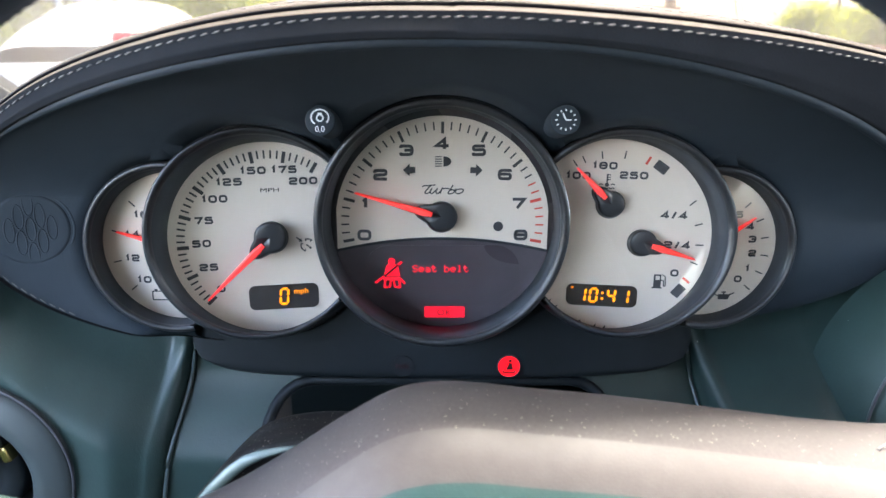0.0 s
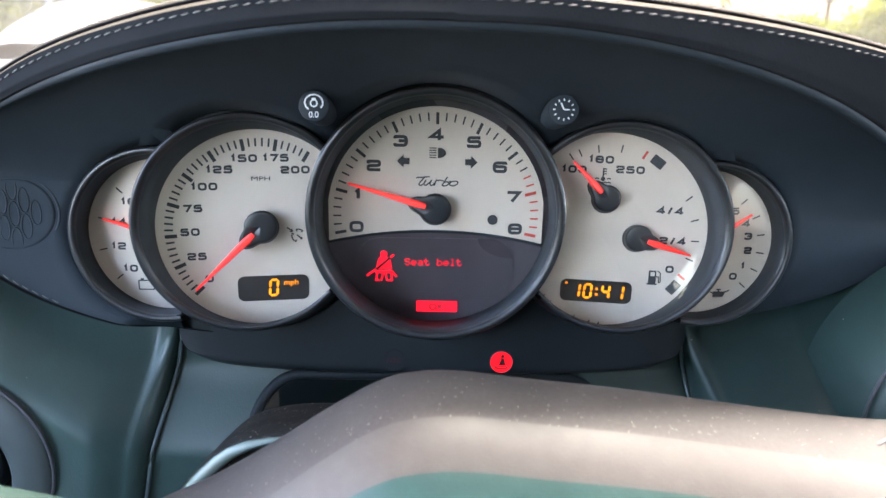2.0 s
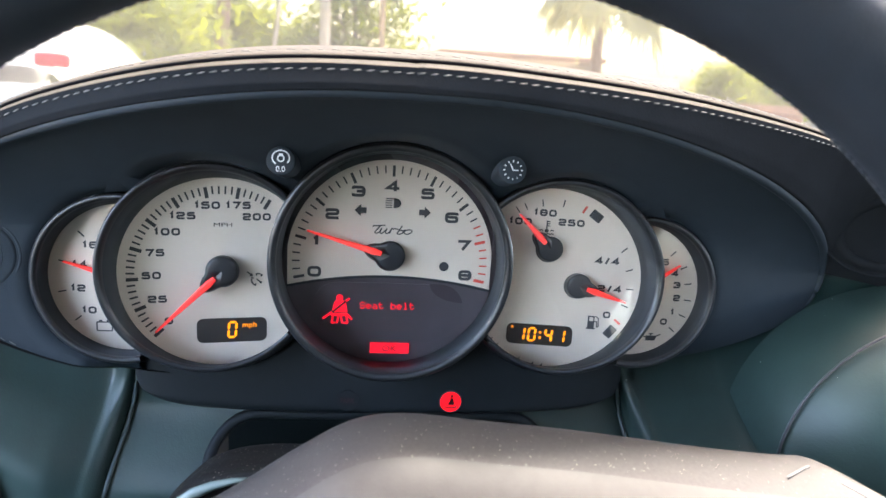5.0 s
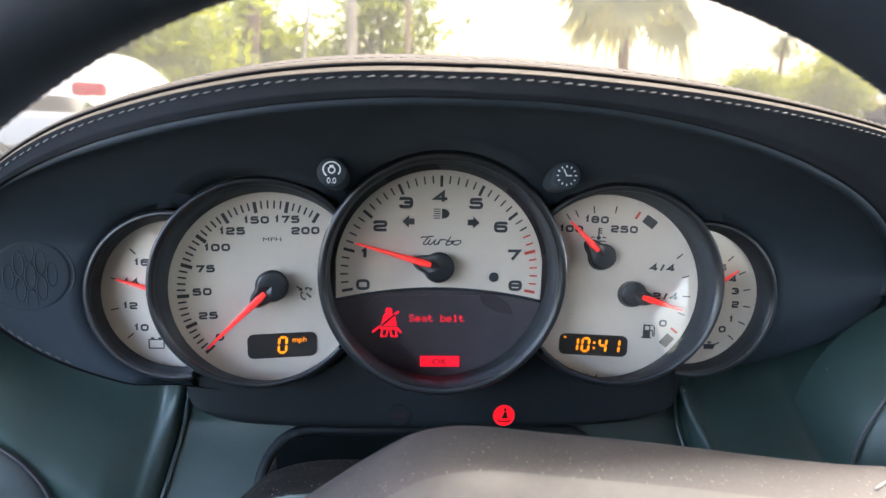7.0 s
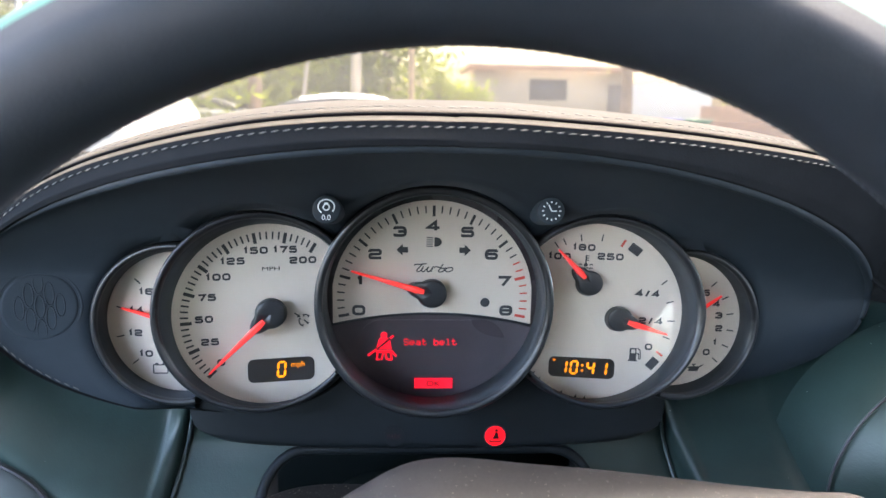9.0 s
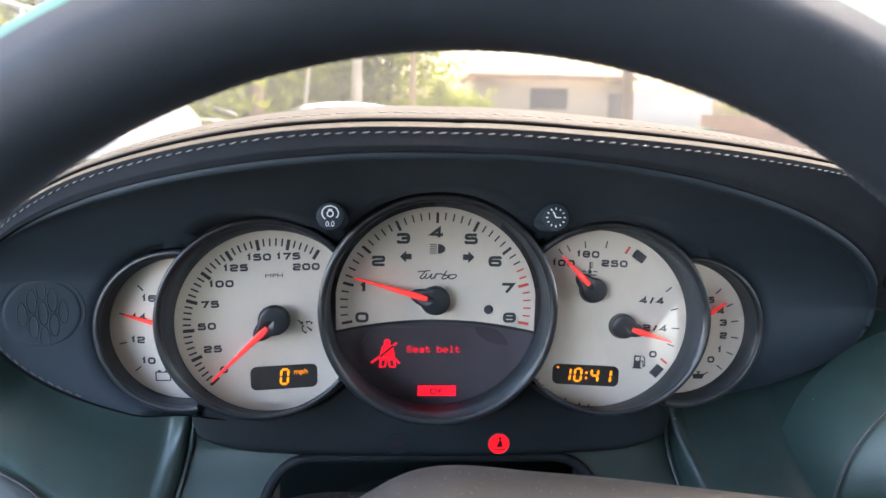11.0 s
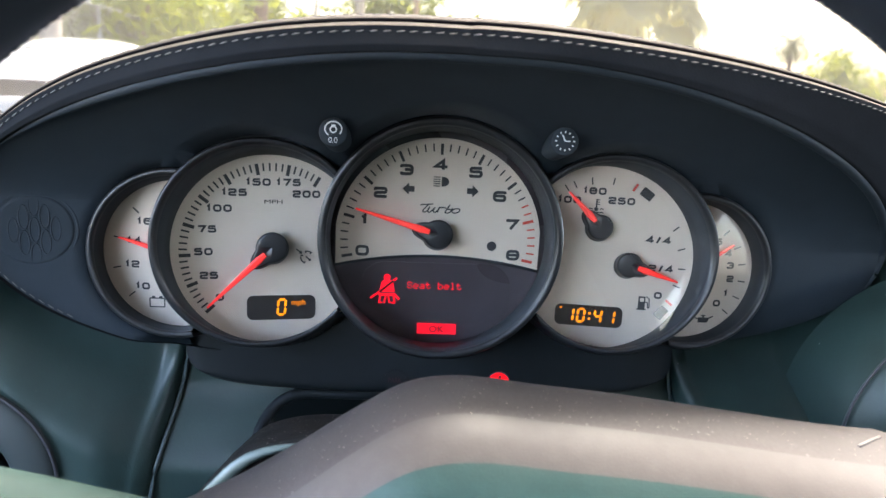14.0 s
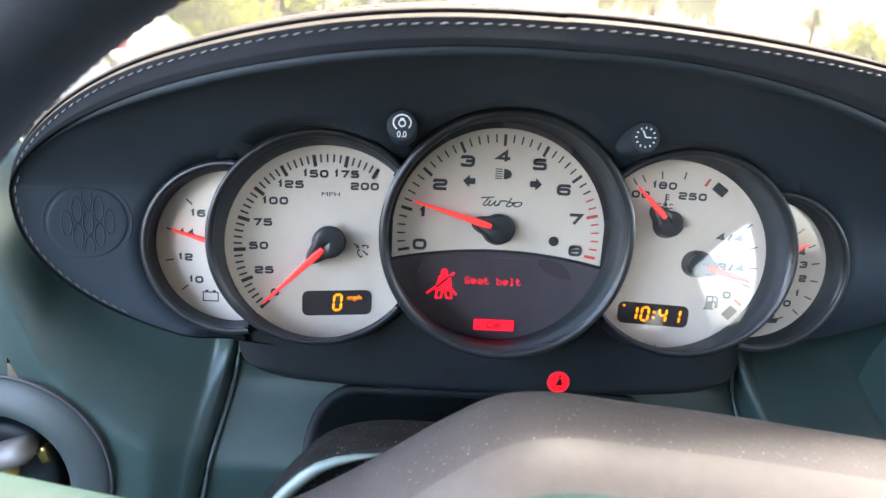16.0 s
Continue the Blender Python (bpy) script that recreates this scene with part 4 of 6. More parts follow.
part("indicator_dot", plate(round_rect(0.0012, 0.0010, 0.0002, 2), 0.0002, 0), AMBER, win, "lit amber dot", False, pose(-0.0140, 0.0036, 0.0007))
needle(ful, -0.0070, 0.0153, -0.0230, 0.0310, 0.0085, 0.0062, 0.0032)
needle(ful, 0.0086, -0.0024, 0.0321, -0.0097, 0.0085, 0.0062, 0.0032)

# battery gauge
c = GAUGES["volt"]
vol = thing("battery_gauge", pose(*c[0], 90 - c[2], 0, c[1]), "small silver battery voltage gauge half hidden by the speedometer", "gauge", "gauges of the cluster")
keep = bezel("battery", "volt", vol)
dial(vol, 0.0353, keep, at=SHIFT["volt"])
for x, y in ((-21.2, 21.1), (-29.8, 8.2), (-30.5, -6.0), (-24.0, -18.7)):
    a = math.atan2(y - 0.6, x)
    part("tick", bar(-0.0018, 0, 0.0018, 0, 0.0006), INK, vol, "", False, pose(x / 1000, y / 1000, 0, 0, 0, math.degrees(a)))
for s, x, y in (("16", -17.5, 16.1), ("14", -22.4, 6.9), ("12", -23.5, -4.3), ("10", -19.0, -14.7)):
    figures(s, vol, x / 1000, y / 1000, 0.0036, 0.0033)
ba = [bar(-0.0034, -0.0022, 0.0034, -0.0022, 0.0005), bar(-0.0034, 0.0020, 0.0034, 0.0020, 0.0005), bar(-0.0034, -0.0022, -0.0034, 0.0020, 0.0005), bar(0.0034, -0.0022, 0.0034, 0.0020, 0.0005), bar(-0.0024, 0.0026, -0.0010, 0.0026, 0.0008), bar(0.0010, 0.0026, 0.0024, 0.0026, 0.0008)]
part("battery_symbol", join(*ba), INK, vol, "", False, pose(-0.0125, -0.0225, 0))
needle(vol, -0.006, 0.0023, -0.0284, 0.0084, 0.004, 0.0005, 0.0030)

# oil pressure gauge
c = GAUGES["oil"]
oil = thing("oil_pressure_gauge", pose(*c[0], 90 - c[2], 0, c[1]), "small silver oil pressure gauge half hidden by the fuel gauge", "gauge", "gauges of the cluster")
keep = bezel("oil", "oil", oil)
dial(oil, 0.0348, keep, at=SHIFT["oil"])
for x, y in ((21.1, 19.9), (27.5, 12.7), (30.7, 4.3), (31.4, -4.3), (29.6, -12.6), (24.8, -20.1)):
    a = math.atan2(y, x)
    part("tick", bar(-0.0018, 0, 0.0018, 0, 0.0006), INK, oil, "", False, pose(x / 1000, y / 1000, 0, 0, 0, math.degrees(a)))
for s, x, y in (("5", 17.4, 15.5), ("4", 23.1, 9.8), ("3", 24.8, 3.7), ("2", 25.4, -3.1), ("1", 23.9, -10.6), ("0", 19.9, -15.8)):
    figures(s, oil, x / 1000, y / 1000, 0.0036, 0.0033)
oc = [plate([(-0.0026, -0.0016), (0.0022, -0.0016), (0.0030, 0.0004), (0.0052, 0.0016), (0.0050, 0.0020), (0.0026, 0.0010), (0.0014, 0.0010), (-0.0026, 0.0010)], 0.0002, 0.0003), bar(-0.0052, 0.0012, -0.0026, 0.0002, 0.0006), bar(-0.0010, 0.0020, 0.0010, 0.0020, 0.0006), bar(0, 0.0010, 0, 0.0020, 0.0006)]
part("oil_symbol", join(*oc), INK, oil, "", False, pose(0.0140, -0.0245, 0))
needle(oil, 0.006, 0.0020, 0.0243, 0.0142, 0.004, 0.0005, 0.0030)


# ---- push buttons and warning lamps ----
def push_button(x, y, z, label):
    b = thing("push_button", pose(x, y, z, 80, 0, 0), label, "button", "push buttons of the cluster")
    prof = [(0.0001, 0.0, 0), (0.0052, 0.0, 0), (0.0057, -0.0004, 0), (0.0059, -0.0012, 0), (0.0060, -0.022, 0)]
    part("knob", lathe(prof, 40), PANEL, b, "round black knob")
    return b


pb = push_button(-0.047, 0.2895, 0.974, "round black trip button with a white dial symbol")
sy = [bar(0.0034 * math.cos(radians(a)), 0.0012 + 0.0030 * math.sin(radians(a)), 0.0034 * math.cos(radians(a + 25)), 0.0012 + 0.0030 * math.sin(radians(a + 25)), 0.0005) for a in range(-40, 220, 25)]
sy += [bar(0.0013 * math.cos(radians(a)), 0.0010 + 0.0013 * math.sin(radians(a)), 0.0013 * math.cos(radians(a + 45)), 0.0010 + 0.0013 * math.sin(radians(a + 45)), 0.0005) for a in range(0, 360, 45)]
sy += [bar(-0.0008, 0.0026, 0.0008, 0.0026, 0.0006)]
part("symbol", join(*sy), WHITEINK, pb, "white printed symbol", False)
writing("0.0", 0.0024, WHITEINK, pb, 0, -0.0032, 0.0004, 0.95, 0.0, name="figures")
pb = push_button(0.047, 0.290, 0.9745, "round black clock button with a white clock face")
sy = [bar(0.0033 * math.cos(radians(a)), 0.0033 * math.sin(radians(a)), 0.0041 * math.cos(radians(a)), 0.0041 * math.sin(radians(a)), 0.00045) for a in range(0, 360, 30)]
sy += [bar(0, 0, -0.0012, 0.0026, 0.00045), bar(0, 0, 0.0022, 0, 0.00045)]
part("symbol", join(*sy), WHITEINK, pb, "white printed clock face", False)

# lower lamp panel
lp = thing("warning_lamp_panel", pose(0.0, 0.3305, 0.8605, 86, 0, 0), "dark smoked warning lamp strip below the gauges", "lamp panel")


def strip(u, v):
    """A smoked strip whose upper edge lies behind the gauges; its rim rolls back."""
    ends, rows = math.sin(math.pi * (u - 0.5)), math.sin(math.pi * (v - 0.5))
    x = 0.1215 * ends
    h = max(0.02, 1 - abs(ends) ** 11) ** 0.5
    low, top = -0.0168 * h, 0.0258 * h
    z = (low + top) / 2 + (top - low) / 2 * rows + 0.0045 * abs(ends) ** 2.2
    e = max(abs(rows) ** 14, abs(ends) ** 26)
    q = lp.matrix_world @ Vector((x, z, -0.0040 * e - (0.008 if min(u, v, 1 - u, 1 - v) < 1e-6 else 0.0)))
    gap, near = tube_gap(q)
    if -0.0022 < gap < 0:
        k = near[2] / math.hypot(q.x - near[0], q.z - near[1])
        q.x, q.z = near[0] + (q.x - near[0]) * k, near[1] + (q.z - near[1]) * k
    return lp.matrix_world.inverted() @ q


part("strip", surf(strip, 260, 70, False, lambda q: tube_gap(lp.matrix_world @ q)[0] > -0.0006), BLACK, lp, "smoked black strip")
lamp = part("warning_lamp", plate(disc(0.0053, 40), 0.0004, 0.0006), LAMPRED, lp, "lit red seat belt lamp", False, pose(0.0325, -0.0085, 0))
part("lamp_rim", lathe([(0.0053, 0.0004, 0), (0.0053, 0.0009, 0), (0.0057, 0.0009, 0), (0.0058, 0.0002, 0)], 40), INK, lamp, "thin dark rim")
sb = [bar(-0.0022, -0.0018, -0.0032, -0.0030, 0.0005), bar(0.0024, -0.0018, 0.0032, -0.0030, 0.0005), bar(-0.0004, 0.0022, 0.0020, -0.0010, 0.0004), plate(disc(0.0008, 12, 0.0006, 0.0030), 0.0002, 0.0003), plate([(-0.0014, -0.0016), (0.0018, -0.0016), (0.0014, 0.0018), (0.0002, 0.0018)], 0.0002, 0.0003), bar(-0.0026, -0.0030, 0.0028, -0.0030, 0.0006)]
part("lamp_symbol", join(*sb), DISPDARK, lamp, "dark seat belt symbol", False, pose(0, 0, 0.0006))
lamp = part("warning_lamp", plate(disc(0.0053, 40), 0.0004, 0.0006), LAMPOFF, lp, "unlit round lamp", False, pose(-0.0190, -0.0085, 0))
writing("PARK", 0.0026, DISPDARK, lamp, 0, 0, 0.0008, 0.8, 0.0, name="lamp_letters")

# round grille in the driver's end of the bowl
gh = 0.010
gx = Vector((2 * gh, bowl_y(GRILLE[0] + gh, GRILLE[1]) - bowl_y(GRILLE[0] - gh, GRILLE[1]), 0)).normalized()
gz = Vector((0, bowl_y(GRILLE[0], GRILLE[1] + gh) - bowl_y(GRILLE[0], GRILLE[1] - gh), 2 * gh)).normalized()
gn = gx.cross(gz).normalized()
gy = gn.cross(gx)
sg = thing("round_vent_grille", Matrix.Translation(Vector((GRILLE[0], bowl_y(*GRILLE[:2]), GRILLE[1])) + gn * 0.0008) @ Matrix((gx, gy, gn)).transposed().to_4x4(), "round black vent grille with slotted face in the binnacle", "vent")
part("rim", lathe([(0.0176, -0.0040, 0), (0.0174, -0.0006, 0), (0.0170, -0.0002, 0), (0.0162, -0.0002, 0), (0.0159, -0.0010, 0), (0.0155, -0.0010, 0), (0.0152, -0.0002, 0), (0.0140, -0.0001, 0), (0.0120, -0.0003, 0), (0.0001, -0.0006, 0)], 72), PANEL, sg, "flat black round rim")
rib, well = None, None
for i in range(-3, 4):
    for j in range(-2, 3):
        x, y = i * 0.0040, j * 0.0112 + (0.0056 if i % 2 else 0)
        if x * x + y * y < 0.0128 ** 2:
            m = pose(x, y, -0.0004, 0, 0, 0)
            if rib is None:
                rib = part("rib", sweep([(0.0019 * math.cos(2 * math.pi * k / 16), 0.0053 * math.sin(2 * math.pi * k / 16), 0) for k in range(16)], 0.00030, 6, True), PANEL, sg, "", True, m)
                well = part("slot", plate([(0.0017 * math.cos(2 * math.pi * k / 12), 0.0050 * math.sin(2 * math.pi * k / 12)) for k in range(12)], 0.0004, -0.0003), SLOT, sg, "dark slot", False, m)
            else:
                for src in (rib, well):
                    ob = src.copy()
                    scene.collection.objects.link(ob)
                    ob.matrix_local = m


# ---- lower dashboard ----
DASH_EDGE = [(-0.50, 0.990), (-0.36, 0.985), (-0.28, 0.975), (-0.240, 0.976), (-0.218, 0.964), (-0.206, 0.948), (-0.196, 0.920), (-0.189, 0.9105), (-0.182, 0.902), (-0.173, 0.894), (-0.157, 0.884), (-0.142, 0.877), (-0.13, 0.8715), (-0.118, 0.8685), (0.0, 0.867), (0.118, 0.8685), (0.136, 0.8708), (0.15, 0.8740),
             (0.168, 0.8798), (0.184, 0.886), (0.2, 0.8935), (0.2145, 0.908), (0.232, 0.921), (0.256, 0.9215), (0.35, 0.9045), (0.60, 0.867)]


def dash_top(x):
    """The edge at which the lower dash meets the bowl and the hood."""
    y = 0.338 - 0.014 * smooth(0.10, 0.2, -x) - 0.35 * max(0.0, x - 0.2215)
    return y, spline(DASH_EDGE, x)


SEAM = 0.1215
POD_FLAT = 0.86
COLUMNS = [-0.50 + 0.01 * k for k in range(30)] + [-0.20 + 0.0025 * k for k in range(28)] + [-0.1325 + 0.0004 * k for k in range(32)] + [-0.119 + 0.0025 * k for k in range(95)] + [0.1197 + 0.0004 * k for k in range(32)] + [0.134 + 0.002 * k for k in range(60)] + [0.256 + 0.01 * k for k in range(32)]


def lower_dash(u, v):
    x0 = COLUMNS[round(u * (len(COLUMNS) - 1))]
    s = 0.24 * v ** 1.25
    x = x0 + math.copysign(0.19 * s * math.exp(-((abs(x0) - SEAM) / 0.03) ** 2), x0)
    ty, tz = dash_top(x0)
    d = abs(x0) - SEAM
    ty += 0.010 * smooth(0.0, 0.012, d)
    mid = 0.026 * smooth(0.022, 0.062, s) - 0.004 * smooth(0.0, 0.012, s)
    if d < 0:
        y = ty - mid + 0.0015 * math.exp(d / 0.0012)
    else:
        e = math.sqrt(max(0.0, 1 - (1 - min(1.0, d / 0.0080)) ** 2))
        if x0 < 0:
            out = 0.003 * smooth(0.0, 0.004, s) + (ty - 0.3045) * smooth(0.008, 0.060, s) + 0.02 * smooth(0.06, 0.24, s)
            out *= (1 + 1.7 * smooth(0.235, 0.31, -x0)) * (0.82 + 0.18 * smooth(0.0, 0.03, d))
        else:
            rho = math.hypot(x - 0.258, (tz - s - 0.85) / POD_FLAT) - 0.083
            out = 0.010 * smooth(0.0, 0.05, s) * smooth(0.0, 0.04, rho) + (ty - 0.2620) * (1 - smooth(-0.03, 0.115, rho)) * smooth(0.0, 0.050, s) - 0.0045 * math.exp(-(max(0.0, rho) / 0.004) ** 2)
        y = ty - mid * (1 - e) - out * e + 0.002 * (1 - e)
    return (x, y, tz - s)


def off_column(q):
    if math.hypot(q.x + 0.217, q.z - 0.812) < 0.045:
        return False
    if q.z > 0.8392 or abs(q.x) > 0.0862:
        return True
    dx, dz = abs(q.x) - 0.0642, q.z - 0.8172
    return dx > 0 and dz > 0 and dx * dx + dz * dz > 0.022 ** 2


dash = thing("lower_dashboard", Matrix(), "dark teal leather lower dashboard with moulded seams", "dashboard", kind="structure")
part("panel", surf(lower_dash, len(COLUMNS) - 1, 110, False, off_column), LEATHER, dash, "dark teal leather")
for x0 in (-SEAM + 0.0012, SEAM - 0.0012):
    i = min(range(len(COLUMNS)), key=lambda k: abs(COLUMNS[k] - x0)) / (len(COLUMNS) - 1)
    part("seam_highlight", sweep([Vector(lower_dash(i, k / 40)) + Vector((0, -0.0020, 0)) for k in range(41)], 0.0010, 8), BEAD, dash, "thin raised seam coloured pale for its highlight")
lipline = [(-0.0862, 0.70 + 0.0165 * i) for i in range(8)] + [(-0.0642 - 0.022 * math.cos(a), 0.8172 + 0.022 * math.sin(a)) for a in [radians(d) for d in range(5, 90, 12)]]
lipline += [(-0.0642 + 0.0107 * i, 0.8394) for i in range(13)] + [(0.0642 + 0.022 * math.sin(a), 0.8172 + 0.022 * math.cos(a)) for a in [radians(d) for d in range(5, 90, 12)]]
lipline += [(0.0862, 0.8155 - 0.0165 * i) for i in range(8)]
lipline = [(x, 0.3415 - 0.026 * smooth(0.022, 0.062, 0.867 - z), z) for x, z in lipline]
part("column_lip", sweep(lipline, 0.0028, 10), BLACK, dash, "rounded black lip of the column opening")
part("column_recess", box(0.19, 0.004, 0.22, 0, (0, 0.42, 0.75)), DEEPSHADE, dash, "recess coloured near-black as deep shade")
part("column_recess_roof", box(0.19, 0.08, 0.004, 0, (0, 0.386, 0.846)), DEEPSHADE, dash, "recess coloured near-black as deep shade")

# round recess in the dash face
rs = thing("round_sensor_cap", pose(0.2445, 0.3168, 0.9485, 104, 0, -12) @ Matrix.Diagonal((1, 0.70, 1, 1)), "round dark cap let into the leather dash face", "cap")
part("ring", lathe([(0.0345, -0.012, 0), (0.0342, 0.0002, 0), (0.0334, 0.0010, 0), (0.0322, 0.0004, 0), (0.0316, -0.0010, 0), (0.0306, -0.0010, 0), (0.0290, 0.0006, 0), (0.0262, 0.0010, 0), (0.0236, 0.0004, 0), (0.0228, -0.0030, 0)], 72), FACELEATHER, rs, "leather-coloured ring")
part("insert", lathe([(0.0228, -0.0028, 0), (0.0215, -0.0034, 0), (0.0150, -0.0056, 0), (0.0001, -0.0070, 0)], 48), BLACK, rs, "black hollow insert")

# rounded end of the centre console
pod = thing("console_pod", pose(0.258, 0.2740, 0.850, 90, 0, 0) @ Matrix.Diagonal((1, POD_FLAT, 1, 1)), "rounded leather-covered console end with a dark seam round it", "console")
prof = [(0.0830, -0.05, 0), (0.0826, -0.004, 0), (0.0815, -0.0015, 0), (0.079, 0.003, 0), (0.072, 0.0105, 0), (0.062, 0.017, 0), (0.048, 0.022, 0), (0.03, 0.025, 0), (0.012, 0.0265, 0), (0.0001, 0.0267, 0)]
part("shell", lathe(prof, 96), LEATHER, pod, "smooth dark leather dome")
part("seam", sweep([(0.0836 * math.cos(2 * math.pi * i / 96), 0.0836 * math.sin(2 * math.pi * i / 96), -0.0005) for i in range(96)], 0.0007, 6, True), INK, pod, "dark seam")

# ignition switch
ig = thing("ignition_switch", pose(-0.217, 0.2985, 0.812, 90, 0, 0), "round ignition switch surround with the key in it", "ignition switch")
part("surround", lathe([(0.0480, -0.012, 0), (0.0474, 0.0, 0), (0.0462, 0.0016, 0), (0.0440, 0.0030, 0), (0.0380, 0.0052, 0), (0.0335, 0.0060, 0), (0.0322, 0.0050, 0), (0.0314, 0.0, 0)], 80), SURROUND, ig, "teal leather-look ring")
part("cavity", lathe([(0.0314, 0.0, 0), (0.0290, -0.012, 0), (0.0240, -0.018, 0), (0.0001, -0.019, 0)], 64), BLACK, ig, "dark hollow of the switch")
part("groove", sweep([(0.0478 * math.cos(2 * math.pi * i / 80), 0.0478 * math.sin(2 * math.pi * i / 80), 0.0) for i in range(80)], 0.0008, 6, True), INK, ig, "dark gap")
part("barrel", lathe([(0.0245, -0.015, 0), (0.0240, -0.004, 0), (0.0225, -0.002, 0), (0.0130, -0.0018, 0), (0.0122, -0.004, 0), (0.0001, -0.0042, 0)], 48), BLACK, ig, "black lock barrel")
part("lock_cylinder", lathe([(0.0062, -0.0042, 0), (0.0060, -0.0024, 0), (0.0001, -0.0020, 0)], 32), BRASS, ig, "brass lock face")
b = box(0.060, 0.0105, 0.016, 0.0045, m=pose(-0.0095, 0.0080, 0.006, 0, 0, 20))
part("key_head", b, KEYGREY, ig, "worn grey key head")
part("key_blade", box(0.0045, 0.0075, 0.006, 0.001, m=pose(0.0215, 0.0130, 0.002, 0, 0, 20)), BRASS, ig, "brass key blade")

# ---- steering column and stalk ----
sc = thing("steering_column", Matrix(), "steering column cover coloured near-black as if in shade", "steering column")


def shroud(u, v):
    a = math.pi * (1.08 - 1.16 * u)
    y = 0.222 + 0.17 * v
    w = 0.050 - 0.004 * v
    end = math.sqrt(max(0.0, 1 - (1 - min(1.0, v / 0.12)) ** 2)) if v < 0.12 else 1.0
    return (-0.012 + w * sgnpow(math.cos(a), 0.8) * (0.55 + 0.45 * end), y, 0.770 + (0.036 - 0.008 * v) * sgnpow(math.sin(a), 0.7) * (0.5 + 0.5 * end))


part("cover", surf(shroud, 48, 30), DEEPSHADE, sc, "plastic coloured near-black as if in shade")
stalk = thing("indicator_stalk", Matrix(), "dusty black indicator stalk with a pale crescent drawn as sheen", "stalk")
LEVER = [(0.010, 0.8620), (-0.030, 0.8655), (-0.052, 0.8652), (-0.0685, 0.8605), (-0.0796, 0.8510), (-0.0880, 0.8410), (-0.0967, 0.8290), (-0.104, 0.812), (-0.108, 0.790)]


def lever(u, v):
    """A broad flat lever: its upper edge follows a bow, its face leans towards the driver."""
    f = u * (len(LEVER) - 1)
    i = min(int(f), len(LEVER) - 2)
    p = [LEVER[max(0, min(len(LEVER) - 1, i + k))] for k in (-1, 0, 1, 2)]
    t = f - i
    q = [0.5 * (2 * p[1][c] + (p[2][c] - p[0][c]) * t + (2 * p[0][c] - 5 * p[1][c] + 4 * p[2][c] - p[3][c]) * t * t + (3 * p[1][c] - p[0][c] - 3 * p[2][c] + p[3][c]) * t ** 3) for c in (0, 1)]
    n = Vector((q[0] + 0.035, 0, q[1] - 0.80)).normalized()
    f = v * (len(LEVER_SEC) - 1)
    i = min(int(f), len(LEVER_SEC) - 2)
    (y0, d0), (y1, d1) = LEVER_SEC[i], LEVER_SEC[i + 1]
    return Vector((q[0], y0 + (y1 - y0) * (f - i), q[1])) + n * (d0 + (d1 - d0) * (f - i))


LEVER_SEC = [(0.266, -0.018), (0.266, -0.004), (0.263, -0.0008), (0.257, 0.0), (0.249, 0.0016), (0.242, 0.0026), (0.238, 0.0022), (0.2362, 0.0004), (0.2362, -0.003), (0.240, -0.014), (0.246, -0.018)]
part("lever", surf(lever, 70, 40), DUSTY, stalk, "dusty black lever")
cres = [lever(0.23 + 0.052 * k, 0.70) for k in range(11)]
part("sheen_edge", sweep(cres, [0.0004 + 0.0021 * math.sin(math.pi * min(1, (k + 0.4) / 10.8)) for k in range(11)], 12), GLOSSY, stalk, "edge coloured pale for its glossy sheen")

# ---- steering wheel ----
WC, WR = Vector((-0.0002, 0.1675, 0.8635)), 0.1823
sw = thing("steering_wheel", pose(*WC, 91.9, 0, -0.8), "dark leather steering wheel with padded hub and flat spokes", "steering wheel")


def rim(u, v):
    a, b = u * 2 * math.pi, radians(v)
    r = 0.0152 * (1 + 0.03 * math.cos(3 * (b - 1.9))) + 0.0008 * math.exp(-((b - 1.30) / 0.16) ** 2)
    return ((WR + r * math.cos(b)) * math.cos(a), (WR + r * math.cos(b)) * math.sin(a), r * math.sin(b))


part("rim", surf(lambda u, v: rim(u, 40 + 295 * v), 200, 26, True), RIMLEATHER, sw, "dark leather rim")
part("rim_sunlit_band", surf(lambda u, v: rim(u, -25 + 65 * v), 200, 8, True), RIMSUNLIT, sw, "outer side of the rim in brighter teal as if sunlit")
# hand-sewn lacing along the rim's inner side
knot = None
for k in range(150):
    a = radians(18 + 144 * k / 149)
    m = Matrix.Translation(((WR - 0.0145) * math.cos(a), (WR - 0.0145) * math.sin(a), -0.003)) @ Matrix.Rotation(a + radians(90), 4, 'Z') @ Matrix.Rotation(radians(24), 4, 'Y')
    if knot is None:
        b = bmesh.new()
        bmesh.ops.create_icosphere(b, subdivisions=1, radius=1.0)
        bmesh.ops.scale(b, vec=(0.0019, 0.0005, 0.0022), verts=b.verts)
        knot = part("lacing_stitch", b, RIMLEATHER, sw)
        knot.matrix_local = m
    else:
        ob = new("lacing_stitch", knot.data)
        ob.parent = sw
        ob.matrix_local = m
inv = sw.matrix_world.inverted()
# top edge of hub and spokes: height over the wheel, from the driver's side to the passenger's
EDGE = [(-0.175, 0.836), (-0.145, 0.842), (-0.118, 0.849), (-0.095, 0.858), (-0.073, 0.868), (-0.05, 0.882), (-0.03, 0.8958), (-0.014, 0.9047), (0.002, 0.9070), (0.027, 0.9046), (0.055, 0.9018), (0.09, 0.8972), (0.14, 0.8905), (0.175, 0.8880)]


def edge(x):
    return spline(EDGE, x)


